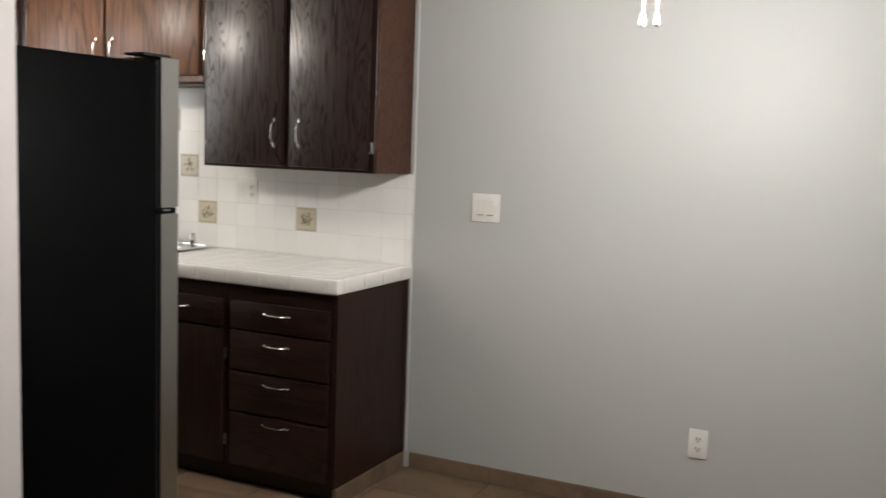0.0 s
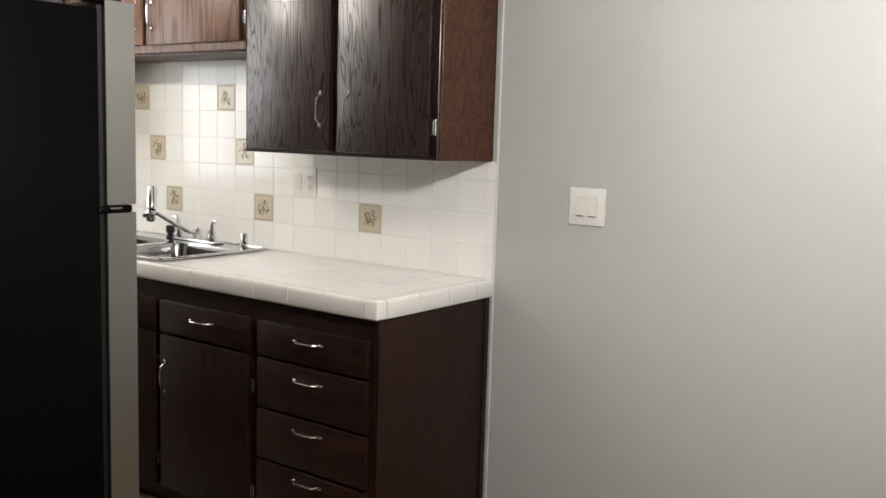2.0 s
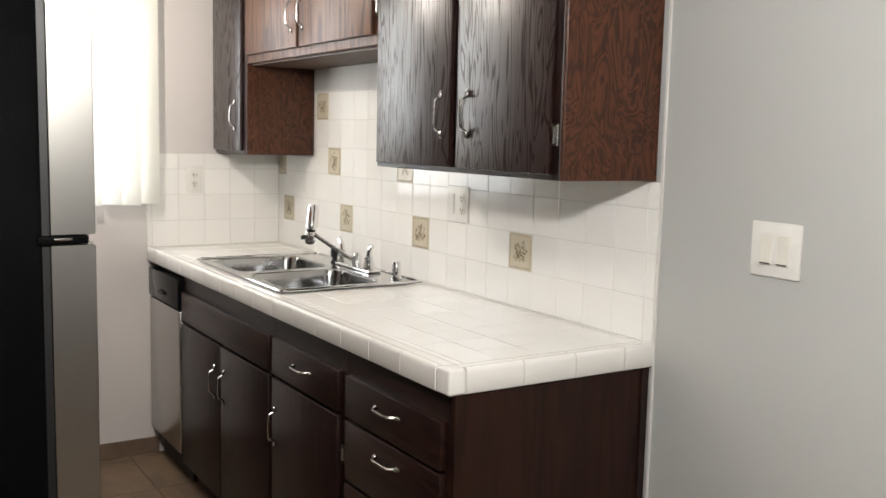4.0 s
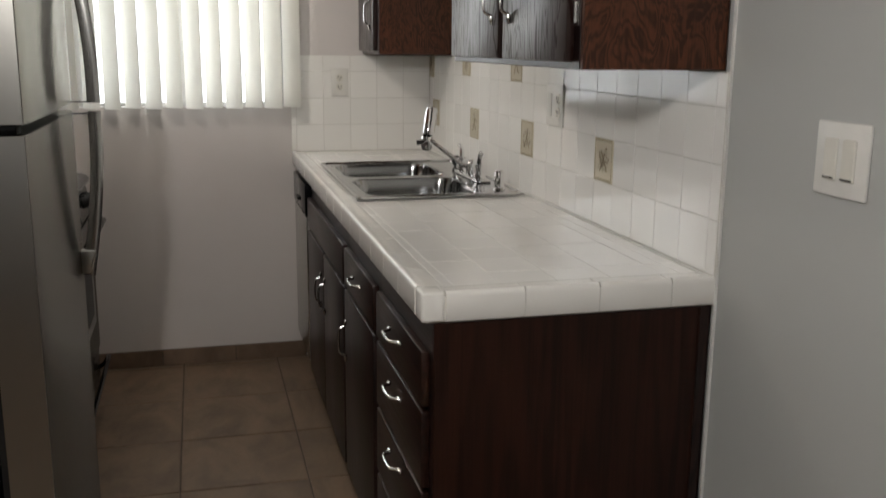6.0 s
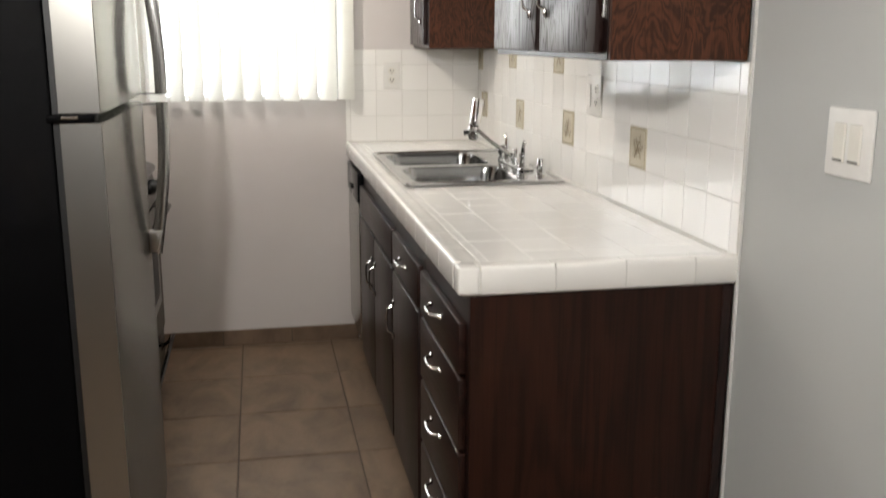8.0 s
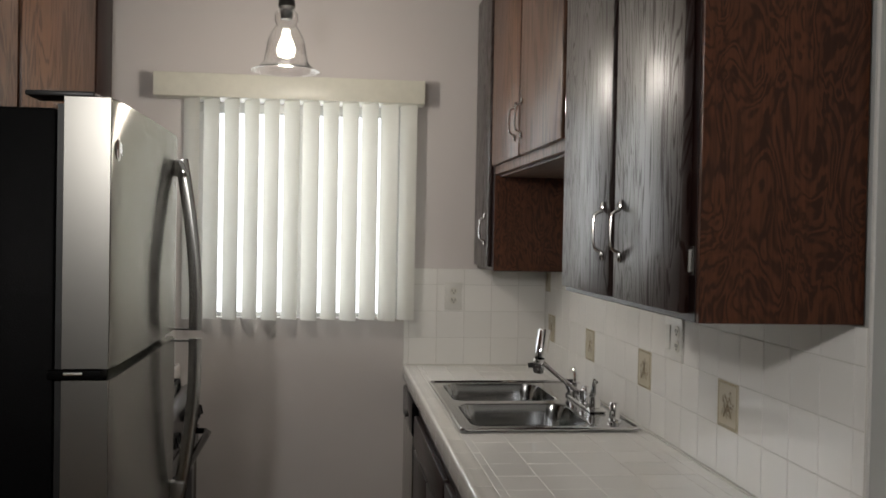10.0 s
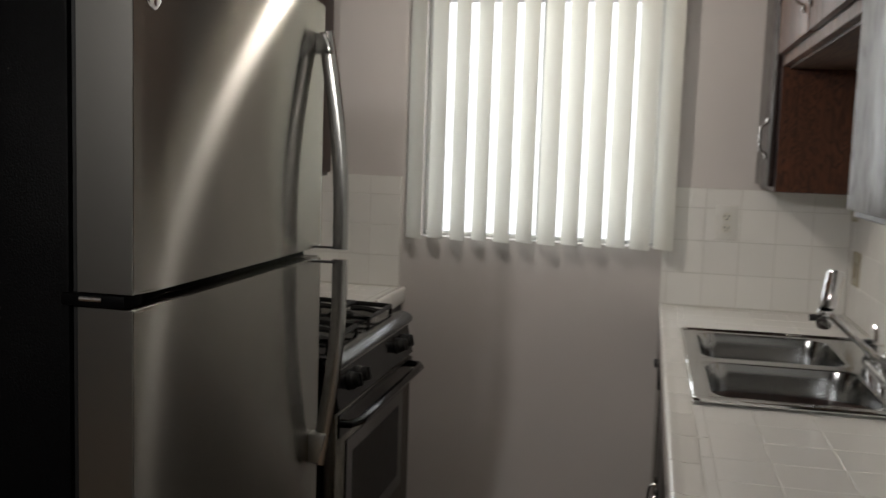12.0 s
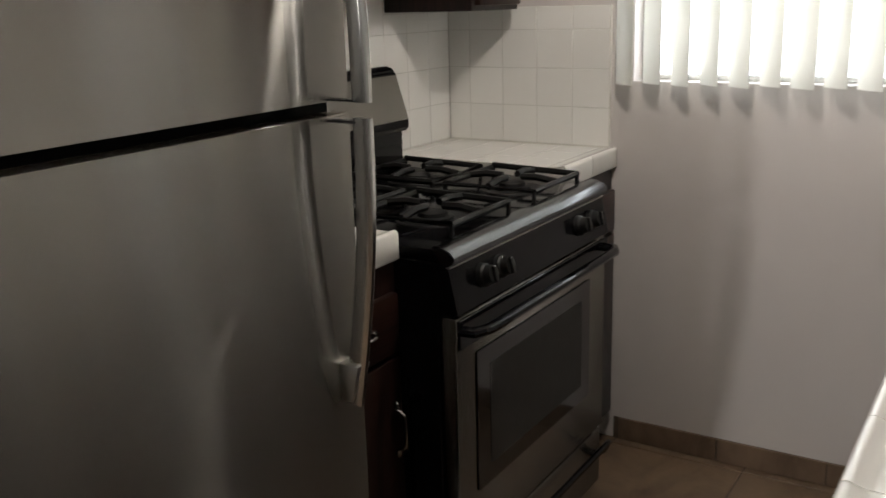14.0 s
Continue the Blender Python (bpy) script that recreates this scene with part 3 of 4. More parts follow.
pts += [(SX1 - 0.06, SF + 0.055, 0.2), (SX1 - 0.035, SF + 0.05, 0.195), (SX1 - 0.028, SF + 0.035, 0.165), (SX1 - 0.03, SF + 0.012, 0.15)]
part("handle", tube(pts, 0.011, 8, 0.8), BLACK, dr, "black drawer bar handle")
part("base_rail", box(SX0 + 0.02, SX1 - 0.02, SF - 0.05, SF - 0.03, 0, 0.06), RUBBER, st)
# backguard: tilted stainless panel in a black shell
bg = box(SX0, SX1, -2.165, -2.1, 0.9, 1.03, 0.006, 2)
gb = part("backguard", bg, BLACK, st, "black backguard")
bm = bmesh.new()
pr = [(-2.165, 1.031), (-2.075, 1.031), (-2.072, 1.06), (-2.115, 1.2), (-2.135, 1.215), (-2.165, 1.215)]
va = [bm.verts.new((SX0, y, z)) for y, z in pr]
vb = [bm.verts.new((SX1, y, z)) for y, z in pr]
bm.faces.new(va)
bm.faces.new(vb[::-1])
for i in range(6):
    bm.faces.new((va[i], va[(i + 1) % 6], vb[(i + 1) % 6], vb[i]))
bmesh.ops.bevel(bm, geom=bm.edges[:], offset=0.006, segments=2, affect="EDGES")
gh = part("backguard_head", bm, BLACK, st)
face = box(SX0 + 0.012, SX1 - 0.012, 0, 0.0025, -0.07, 0.062, 0.001)
face.transform(pose(0, -2.0915, 1.1315, 17.1))
part("face_panel", face, STEEL, gh, "brushed stainless backguard panel")
# burners and grates
for gx in (0.56, 0.94):
    for gy in (-1.64, -1.93):
        part("burner_cap", lathe([(0, 0), (0.05, 0), (0.048, 0.008), (0.036, 0.01), (0.034, 0.018), (0, 0.02)], gx, gy, 0.9225, 20), IRON, top)
        part("drip_ring", lathe([(0.062, 0.0), (0.085, 0.0), (0.083, 0.003), (0.064, 0.003)], gx, gy, 0.9223, 24), IRON, top)
        g = bmesh.new()
        w = 0.125
        tube([(gx - w, gy - w, 0.95), (gx + w, gy - w, 0.95), (gx + w, gy + w, 0.95), (gx - w, gy + w, 0.95), (gx - w, gy - w, 0.957)], 0.0085, 6, bm=g)
        for sx, sy in ((1, 0), (-1, 0), (0, 1), (0, -1)):
            tube([(gx + sx * w, gy + sy * w, 0.951), (gx + sx * 0.07, gy + sy * 0.07, 0.959), (gx + sx * 0.028, gy + sy * 0.028, 0.957)], 0.0095, 6, bm=g)
        for sx in (-1, 1):
            for sy in (-1, 1):
                tube([(gx + sx * w, gy + sy * w, 0.95), (gx + sx * w, gy + sy * w, 0.9222)], 0.006, 6, bm=g)
        part("grate", g, IRON, top, "black cast-iron burner grate")

# ---- south side: base units ----
def south_unit(x0, x1, label):
    t = thing("base_cabinet", (x0 + x1) / 2, -1.9, 0, label, "cabinet")
    part("body", box(x0, x1, -2.16, -1.592, 0.09, 0.888), DARK, t)
    part("toe_kick", box(x0, x1, -1.68, -1.665, 0, 0.09), DARKX, t)
    d = slab("door", x0 + 0.014, x1 - 0.014, 0.1, 0.69, -1.592, DARK, t, 1)
    f = slab("drawer", x0 + 0.014, x1 - 0.014, 0.702, 0.828, -1.592, DARKX, t, 1)
    return t, d, f


t, d, f = south_unit(0.004, 0.374, "narrow dark-stained base cabinet between stove and window wall")
t, d, f = south_unit(1.168, 1.6, "narrow dark-stained base cabinet between stove and fridge")
pull(d, 1.21, 0.535, -1.573, True, 0.13, 1)
pull(f, 1.33, 0.77, -1.573, False, 0.13, 1)

# ---- sink ----
sk = thing("double_sink", 0.96, -0.3, 0.95, "double-bowl stainless drop-in sink in the tiled counter", "sink")
KX0, KX1, KY0, KY1, KZ = 0.515, 1.4, -0.575, -0.035, 0.9555
BOWLS = ((0.565, 0.93), (0.985, 1.35))
BY0, BY1 = -0.535, -0.165


def rounded(x0, x1, y0, y1, r, n=5):
    pts = []
    for cx, cy, a0 in ((x1 - r, y1 - r, 0), (x0 + r, y1 - r, 90), (x0 + r, y0 + r, 180), (x1 - r, y0 + r, 270)):
        pts += [(cx + r * math.cos(radians(a0 + 90 * i / n)), cy + r * math.sin(radians(a0 + 90 * i / n))) for i in range(n + 1)]
    return pts


bm = bmesh.new()
xs = [KX0, 0.565, 0.93, 0.985, 1.35, KX1]
ys = [KY0, BY0, BY1, KY1]
for i in range(5):
    for j in range(3):
        if j == 1 and i in (1, 3):
            continue
        q = [bm.verts.new((x, y, KZ)) for x, y in ((xs[i], ys[j]), (xs[i + 1], ys[j]), (xs[i + 1], ys[j + 1]), (xs[i], ys[j + 1]))]
        bm.faces.new(q)
bmesh.ops.remove_doubles(bm, verts=bm.verts, dist=1e-5)
e = bmesh.ops.extrude_face_region(bm, geom=bm.faces[:])
for v in e["geom"]:
    if isinstance(v, bmesh.types.BMVert):
        v.co.z += 0.004
part("rim", bm, SINK, sk, "flat stainless sink deck")
part("rolled_edge", tube([(x, y, KZ + 0.004) for x, y in rounded(KX0 + 0.004, KX1 - 0.004, KY0 + 0.004, KY1 - 0.004, 0.02)] + [(KX1 - 0.004, KY1 - 0.024, KZ + 0.004)], 0.005, 8), CHROME, sk)
for x0, x1 in BOWLS:
    bm = bmesh.new()
    rings = []
    for inset, z, r in ((-0.004, KZ + 0.0045, 0.05), (0.004, KZ + 0.002, 0.055), (0.008, KZ - 0.02, 0.06), (0.014, KZ - 0.13, 0.065), (0.03, KZ - 0.152, 0.07), (0.06, KZ - 0.16, 0.075)):
        rings.append([bm.verts.new((x, y, z)) for x, y in rounded(x0 + inset, x1 - inset, BY0 + inset, BY1 - inset, r, 7)])
    # flange that fills the square cut round the bowl's corners
    for a, b in zip(rings, rings[1:]):
        for k in range(len(a)):
            bm.faces.new((a[k], a[(k + 1) % len(a)], b[(k + 1) % len(a)], b[k]))
    bm.faces.new(rings[-1])
    outer = [bm.verts.new((x, y, KZ + 0.0042)) for x, y in rounded(x0 - 0.006, x1 + 0.006, BY0 - 0.006, BY1 + 0.006, 0.0015, 7)]
    for k in range(len(outer)):
        bm.faces.new((outer[k], outer[(k + 1) % len(outer)], rings[0][(k + 1) % len(outer)], rings[0][k]))
    bowl = part("bowl", bm, SINK, sk, "deep rounded stainless bowl")
    part("drain", lathe([(0, 0.0015), (0.02, 0.0015), (0.028, 0.004), (0.042, 0.003), (0.044, 0)], (x0 + x1) / 2, -0.35, KZ - 0.1598, 24), CHROME, bowl)

# ---- faucet ----
fz = KZ + 0.004
fa = thing("kitchen_faucet", 1.0, -0.1, fz, "chrome two-handle faucet with tall swing spout on the sink", "faucet")
part("base_plate", box(0.87, 1.16, -0.125, -0.07, fz, fz + 0.012, 0.005, 3), CHROME, fa)
for hx, sx in ((0.885, -1), (1.11, 1)):
    hv = part("valve", lathe([(0.022, 0.012), (0.021, 0.03), (0.016, 0.045), (0.017, 0.055), (0.0, 0.062)], hx, -0.098, fz, 18), CHROME, fa)
    part("lever", tube([(hx, -0.098, fz + 0.055), (hx + sx * 0.006, -0.098, fz + 0.085), (hx + sx * 0.022, -0.1, fz + 0.1), (hx + sx * 0.038, -0.101, fz + 0.098)], [0.011, 0.009, 0.0085, 0.006], 10), CHROME, hv)
part("spout_hub", lathe([(0.02, 0.012), (0.019, 0.05), (0.014, 0.055), (0.012, 0.062), (0, 0.064)], 1.012, -0.098, fz, 18), CHROME, fa)
sp = part("spout", tube([(1.0, -0.1, fz + 0.03), (0.975, -0.125, fz + 0.045), (0.92, -0.172, fz + 0.085), (0.872, -0.212, fz + 0.122)], [0.01, 0.0085, 0.008, 0.0085], 12), CHROME, fa)
wf = bmesh.new()
lathe([(0.0, -0.03), (0.017, -0.03), (0.022, -0.018), (0.023, 0.012), (0.018, 0.022), (0.0, 0.022)], 0, 0, 0, 18, bm=wf)
wf.transform(pose(0.855, -0.224, fz + 0.115, 0, 14, 0))
ar = part("aerator_head", wf, CHROME, sp)
wf = lathe([(0.0, 0.0), (0.021, 0.0), (0.0225, 0.01), (0.0225, 0.092), (0.019, 0.1), (0.0, 0.1)], 0, 0, 0, 20)
wf.transform(pose(0.848, -0.218, fz + 0.137, -10, -9, 0))
part("filter_body", wf, CHROME, sp, "upright chrome filter cartridge")
part("diverter_knob", tube([(0.855, -0.245, fz + 0.112), (0.853, -0.262, fz + 0.11)], 0.009, 10), RUBBER, sp)
s = thing("air_gap_cap", 1.31, -0.09, fz, "chrome air gap cap on the sink deck", "sink fitting")
part("cap", lathe([(0.02, 0), (0.02, 0.004), (0.016, 0.007), (0.016, 0.058), (0.013, 0.063), (0, 0.063)], 1.31, -0.09, fz, 18), CHROME, s)
part("spout_slot", box(1.318, 1.332, -0.108, -0.1, fz + 0.03, fz + 0.04, 0.001), CHROME, s)
s = thing("sprayer", 0.825, -0.1, fz, "black side sprayer on the sink deck", "sink fitting")
part("holder", lathe([(0.019, 0), (0.019, 0.006), (0.013, 0.012), (0.013, 0.02), (0, 0.021)], 0.825, -0.1, fz, 16), RUBBER, s)
part("nozzle", lathe([(0.014, 0.02), (0.019, 0.026), (0.02, 0.05), (0.017, 0.056), (0, 0.058)], 0.825, -0.1, fz, 16), RUBBER, s)

# ---- switches and outlets ----
sw = thing("light_switch", 2.88, -0.004, 1.24, "white double rocker switch plate on the grey wall", "switch")
part("plate", box(2.814, 2.948, -0.008, -0.0005, 1.178, 1.302, 0.0035, 2), WHITEP, sw)
for x in (2.858, 2.904):
    r = part("rocker", box(x - 0.0165, x + 0.0165, -0.0125, -0.0075, 1.205, 1.275, 0.002), IVORY, sw)
    # dark strip on the rocker's face draws the shadow along its lower edge
    part("painted_shadow", box(x - 0.014, x + 0.014, -0.0132, -0.0126, 1.2075, 1.2105), SLOT_SHADOW, r)


def outlet(x, z, y=-0.0005, wide=0.076, high=0.12, m=None, label="white duplex wall outlet", switch=False):
    t = thing("outlet", x, y, z, label, "outlet")
    w = wide / 2
    part("plate", box(x - w, x + w, y - 0.007, y, z - high / 2, z + high / 2, 0.003, 2), WHITEP, t)
    cx = x + (wide / 4 if switch else 0)
    if switch:
        part("rocker", box(x - wide / 4 - 0.016, x - wide / 4 + 0.016, y - 0.01, y - 0.0072, z - 0.034, z + 0.034, 0.002), WHITEP, t)
    for dz in (-0.02, 0.02):
        r = part("receptacle", lathe([(0, 0), (0.0165, 0), (0.016, -0.002), (0, -0.0022)], cx, y - 0.0072, z + dz, 16, "Y"), IVORY, t)
        b = box(cx - 0.008, cx - 0.005, y - 0.0105, y - 0.0095, z + dz - 0.002, z + dz + 0.007)
        box(cx + 0.005, cx + 0.008, y - 0.0105, y - 0.0095, z + dz - 0.002, z + dz + 0.006, bm=b)
        tube([(cx, y - 0.0095, z + dz - 0.008), (cx, y - 0.0105, z + dz - 0.008)], 0.0028, 8, bm=b)
        part("slots", b, SLOT_SHADOW, r)
    if m is not None:
        t.matrix_world = m
    return t


outlet(3.855, 0.34, label="white duplex outlet low on the grey wall")
outlet(1.588, 1.25, -0.0085, 0.13, 0.122, None, "white switch and outlet plate on the backsplash", True)
outlet(0, 0, -0.0005, 0.076, 0.12, pose(0.009, -0.42, 1.255, 0, 0, 90), "white duplex outlet on the tiled window wall")

# ---- vertical blinds ----
bl = thing("vertical_blinds", 0.06, -1.13, 1.145, "ivory vertical vinyl blinds half open over the window", "blinds")
part("valance", box(0.002, 0.12, -1.685, -0.57, 2.068, 2.165, 0.004, 2), VALANCE, bl, "ivory boxed valance")
NS = 12
for i in range(NS):
    y = -1.537 + i * (1.537 - 0.632) / (NS - 1)
    ang = radians(-40 + random.uniform(-4, 4))
    bm = bmesh.new()
    front, back = [], []
    for k in range(7):
        s = (k / 6 - 0.5) * 0.089
        bulge = 0.006 * (1 - (2 * k / 6 - 1) ** 2)
        for z in (1.147 + 0.004 * (i % 2), 2.075):
            u, v = s, bulge
            front.append(bm.verts.new((0.06 + v * math.cos(ang) - u * math.sin(ang), y + u * math.cos(ang) + v * math.sin(ang), z)))
            v += 0.001
            back.append(bm.verts.new((0.06 + v * math.cos(ang) - u * math.sin(ang), y + u * math.cos(ang) + v * math.sin(ang), z)))
    for k in range(6):
        a = 2 * k
        bm.faces.new((front[a], front[a + 2], front[a + 3], front[a + 1]))
        bm.faces.new((back[a], back[a + 1], back[a + 3], back[a + 2]))
        bm.faces.new((front[a], back[a], back[a + 2], front[a + 2]))
        bm.faces.new((front[a + 1], front[a + 3], back[a + 3], back[a + 1]))
    bm.faces.new((front[0], front[1], back[1], back[0]))
    bm.faces.new((front[12], back[12], back[13], front[13]))
    part("slat", bm, BLIND, bl)

# ---- pendant lamp ----
px, py = PEND
pl = thing("pendant_lamp", px, py, CH, "clear glass bell pendant with a bare lit bulb", "lamp")
part("canopy", lathe([(0.055, 0), (0.055, -0.012), (0.03, -0.022), (0, -0.022)], px, py, CH - 0.0005, 20), RUBBER, pl)
part("cord", tube([(px, py, CH - 0.02), (px, py, 2.31)], 0.003, 6), RUBBER, pl)
part("socket", lathe([(0.008, 0.1), (0.018, 0.085), (0.026, 0.06), (0.028, 0.04), (0.02, 0.03), (0.019, 0.0), (0, 0)], px, py, 2.215, 20), RUBBER, pl, "dark metal socket")
prof = [(0.026, 0.2), (0.037, 0.188), (0.039, 0.166), (0.033, 0.15), (0.045, 0.132), (0.06, 0.1), (0.066, 0.062), (0.073, 0.03), (0.092, 0.009), (0.113, 0.0)]
sh = part("shade", lathe(prof + [(r - 0.002, h) for r, h in prof[::-1]], px, py, 2.045, 32), CLEAR, pl, "clear bell-shaped glass shade")
sh.visible_shadow = False
bu = part("bulb", lathe([(0.012, 0.095), (0.014, 0.075), (0.026, 0.05), (0.031, 0.03), (0.026, 0.01), (0.0, 0.0)], px, py, 2.085, 20), BULB, pl, "glowing bulb")
bu.visible_shadow = False

# ---- ceiling fan light over the dining side ----
fx, fy = FAN
cf = thing("ceiling_fan", fx, fy, CH, "white ceiling fan with lit frosted glass shades", "fan")
part("canopy", lathe([(0.07, 0), (0.07, -0.02), (0.045, -0.05), (0, -0.05)], fx, fy, CH - 0.0005, 24), WHITEP, cf)
part("down_rod", tube([(fx, fy, CH - 0.04), (fx, fy, 2.16)], 0.012, 10), WHITEP, cf)
part("motor", lathe([(0, 0.14), (0.07, 0.14), (0.13, 0.1), (0.14, 0.05), (0.11, 0.0), (0, 0)], fx, fy, 2.04, 28), WHITEP, cf)
for k in range(5):
    a = radians(72 * k + 20)
    b = box(0.16, 0.6, -0.06, 0.06, -0.004, 0.004, 0.003)
    box(0.1, 0.2, -0.02, 0.02, -0.008, -0.004, 0.001, bm=b)
    b.transform(pose(fx, fy, 2.095, 0, 0, math.degrees(a)) @ pose(0, 0, 0, 10))
    part("blade", b, WHITEP, cf)
part("light_kit", lathe([(0.05, 0.11), (0.06, 0.08), (0.045, 0.04), (0, 0.03)], fx, fy, 1.96, 24), WHITEP, cf)
for k in range(3):
    a = radians(120 * k + 175)
    b = lathe([(0.022, 0.0), (0.035, -0.02), (0.05, -0.06), (0.062, -0.1), (0.06, -0.1), (0.047, -0.06), (0.03, -0.02), (0.018, -0.004)], 0, 0, 0, 20)
    b.transform(pose(fx + 0.07 * math.cos(a), fy + 0.07 * math.sin(a), 2.02, 0, 0, math.degrees(a)) @ pose(0, 0, 0, 0, -42, 0))
    s = part("shade", b, FROST, cf, "lit frosted glass shade")
    s.visible_shadow = False
for dx in (-0.018, 0.018):
    part("pull_chain", tube([(fx + dx, fy, 1.97), (fx + dx, fy, 1.85)], 0.0012, 5), BRASS, cf)
    part("pull_knob", lathe([(0, 0.034), (0.004, 0.032), (0.005, 0.022), (0.0085, 0.016), (0.009, 0.006), (0.005, 0), (0, 0)], fx + dx, fy, 1.819, 12), WHITEP, cf)

# ---- tiled worktops ----


def chamfered(sx, sy, sz, c):
    """Mesh of a tile with a chamfered face, its face up (+z), its base at z = 0."""
    bm = bmesh.new()
    a = [bm.verts.new((x * sx / 2, y * sy / 2, 0)) for x, y in ((-1, -1), (1, -1), (1, 1), (-1, 1))]
    b = [bm.verts.new((x * sx / 2, y * sy / 2, sz - c)) for x, y in ((-1, -1), (1, -1), (1, 1), (-1, 1))]
    d = [bm.verts.new((x * (sx / 2 - c), y * (sy / 2 - c), sz)) for x, y in ((-1, -1), (1, -1), (1, 1), (-1, 1))]
    for i in range(4):
        j = (i + 1) % 4
        bm.faces.new((a[i], a[j], b[j], b[i]))
        bm.faces.new((b[i], b[j], d[j], d[i]))
    bm.faces.new(d)
    me = bpy.data.meshes.new("tile")
    bm.to_mesh(me)
    bm.free()
    return me


SHARED = {}


def tile(parent, m, sx, sy, sz, material, name="tile", chamfer=0.0007):
    """One tile, its mesh shared with all of the same size; tilted by a hair, as laid by hand."""
    key = (round(sx, 4), round(sy, 4), round(sz, 4), material.name)
    if key not in SHARED:
        me = chamfered(sx, sy, sz, chamfer)
        me.materials.append(material)
        SHARED[key] = me
    ob = new(name, SHARED[key])
    ob.parent = parent
    wob = pose(0, 0, random.uniform(-0.0003, 0.0004), random.uniform(-0.18, 0.18), random.uniform(-0.18, 0.18), 0)
    ob.matrix_basis = Matrix.Translation(-ORIGIN[parent.name]) @ m @ wob
    return ob


def cap_mesh(length):
    """An edge tile: rounded lip on top, straight face below; runs along x, its face towards -y, top back edge at (y=0.058, z=0), a raised bead along the front."""
    bm = bmesh.new()
    pr = [(0.058, -0.008), (0.058, 0.0002), (0.0565, 0.0008), (0.045, 0.0006), (0.032, 0.0002), (0.022, 0.0012), (0.014, 0.0042), (0.009, 0.0052), (0.0045, 0.004), (0.0012, 0.0), (0.0, -0.007), (0.0, -0.052), (0.003, -0.056), (0.012, -0.056), (0.012, -0.008)]
    h = length / 2
    va = [bm.verts.new((-h, y, z)) for y, z in pr]
    vb = [bm.verts.new((h, y, z)) for y, z in pr]
    bm.faces.new(va)
    bm.faces.new(vb[::-1])
    for i in range(len(pr)):
        bm.faces.new((va[i], va[(i + 1) % len(pr)], vb[(i + 1) % len(pr)], vb[i]))
    bmesh.ops.recalc_face_normals(bm, faces=bm.faces)
    me = bpy.data.meshes.new("edge_tile")
    bm.to_mesh(me)
    bm.free()
    me.materials.append(CAP)
    me.shade_smooth()
    me.set_sharp_from_angle(angle=radians(40))
    return me


def cap(parent, m, length):
    key = ("cap", round(length, 4))
    if key not in SHARED:
        SHARED[key] = cap_mesh(length - 0.0028)
    ob = new("edge_tile", SHARED[key])
    ob.parent = parent
    ob.matrix_basis = Matrix.Translation(-ORIGIN[parent.name]) @ m
    return ob


CT = 0.95
ct = thing("tiled_worktop", 1.26, -0.3, 0.889, "white glazed tile worktop with rounded edge tiles", "countertop")
bm = box(0.002, KX0 + 0.02, -0.622, -0.002, 0.889, 0.9491)
box(KX1 - 0.02, CE - 0.014, -0.622, -0.002, 0.889, 0.9491, bm=bm)
box(KX0 + 0.02, KX1 - 0.02, -0.622, KY0 + 0.02, 0.889, 0.9491, bm=bm)
box(KX0 + 0.02, KX1 - 0.02, KY1 - 0.02, -0.002, 0.889, 0.9491, bm=bm)
part("grout_bed", bm, WGROUT, ct)
bm = box(CE - 0.0135, CE - 0.001, -0.6, -0.004, 0.896, 0.945)
box(0.006, CE - 0.03, -0.6335, -0.6225, 0.896, 0.945, bm=bm)
part("edge_joint_fill", bm, WGROUT, ct)
part("caulk_bead", box(0.006, CE - 0.003, -0.0165, -0.0088, 0.9474, 0.9545, 0.002, 2), CAULK, ct, "white caulk line along the backsplash")
P = 0.1203
n = 15
step = (CE - 0.06) / n
for i in range(n):
    cap(ct, pose(0.004 + (i + 0.5) * step, -0.635, CT), step)
part("corner_tile", box(CE - 0.0545, CE + 0.0005, -0.635, -0.588, CT - 0.056, CT + 0.0045, 0.006, 3), CAP, ct)
for y0, y1 in ((-0.586, -0.423), (-0.423, -0.264), (-0.264, -0.104), (-0.104, -0.002)):
    cap(ct, pose(CE + 0.0005, (y0 + y1) / 2, CT, 0, 0, 90), y1 - y0)


def cover(parent, x0, x1, y0, y1, xj, yj, holes=()):
    """Lays square tiles on a worktop between the joints of a grid, cut at the edges and round the sink."""
    cuts_x = sorted({x0, x1, *[xj + P * k for k in range(-40, 40) if x0 < xj + P * k < x1], *[v for h in holes for v in h[:2] if x0 < v < x1]})
    cuts_y = sorted({y0, y1, *[yj + P * k for k in range(-40, 40) if y0 < yj + P * k < y1], *[v for h in holes for v in h[2:] if y0 < v < y1]})
    for a, b in zip(cuts_x, cuts_x[1:]):
        for c, d in zip(cuts_y, cuts_y[1:]):
            if b - a < 0.012 or d - c < 0.012 or any(h[0] - 1e-4 < (a + b) / 2 < h[1] and h[2] < (c + d) / 2 < h[3] for h in holes):
                continue
            tile(parent, pose((a + b) / 2, (c + d) / 2, CT - 0.008), b - a - 0.0018, d - c - 0.0018, 0.008, TILE, "tile", 0.0005)


cover(ct, 0.004, CE - 0.059, -0.5755, -0.008, 1.522, -0.5755, [(KX0 + 0.02, KX1 - 0.02, KY0 + 0.02, KY1 - 0.02)])

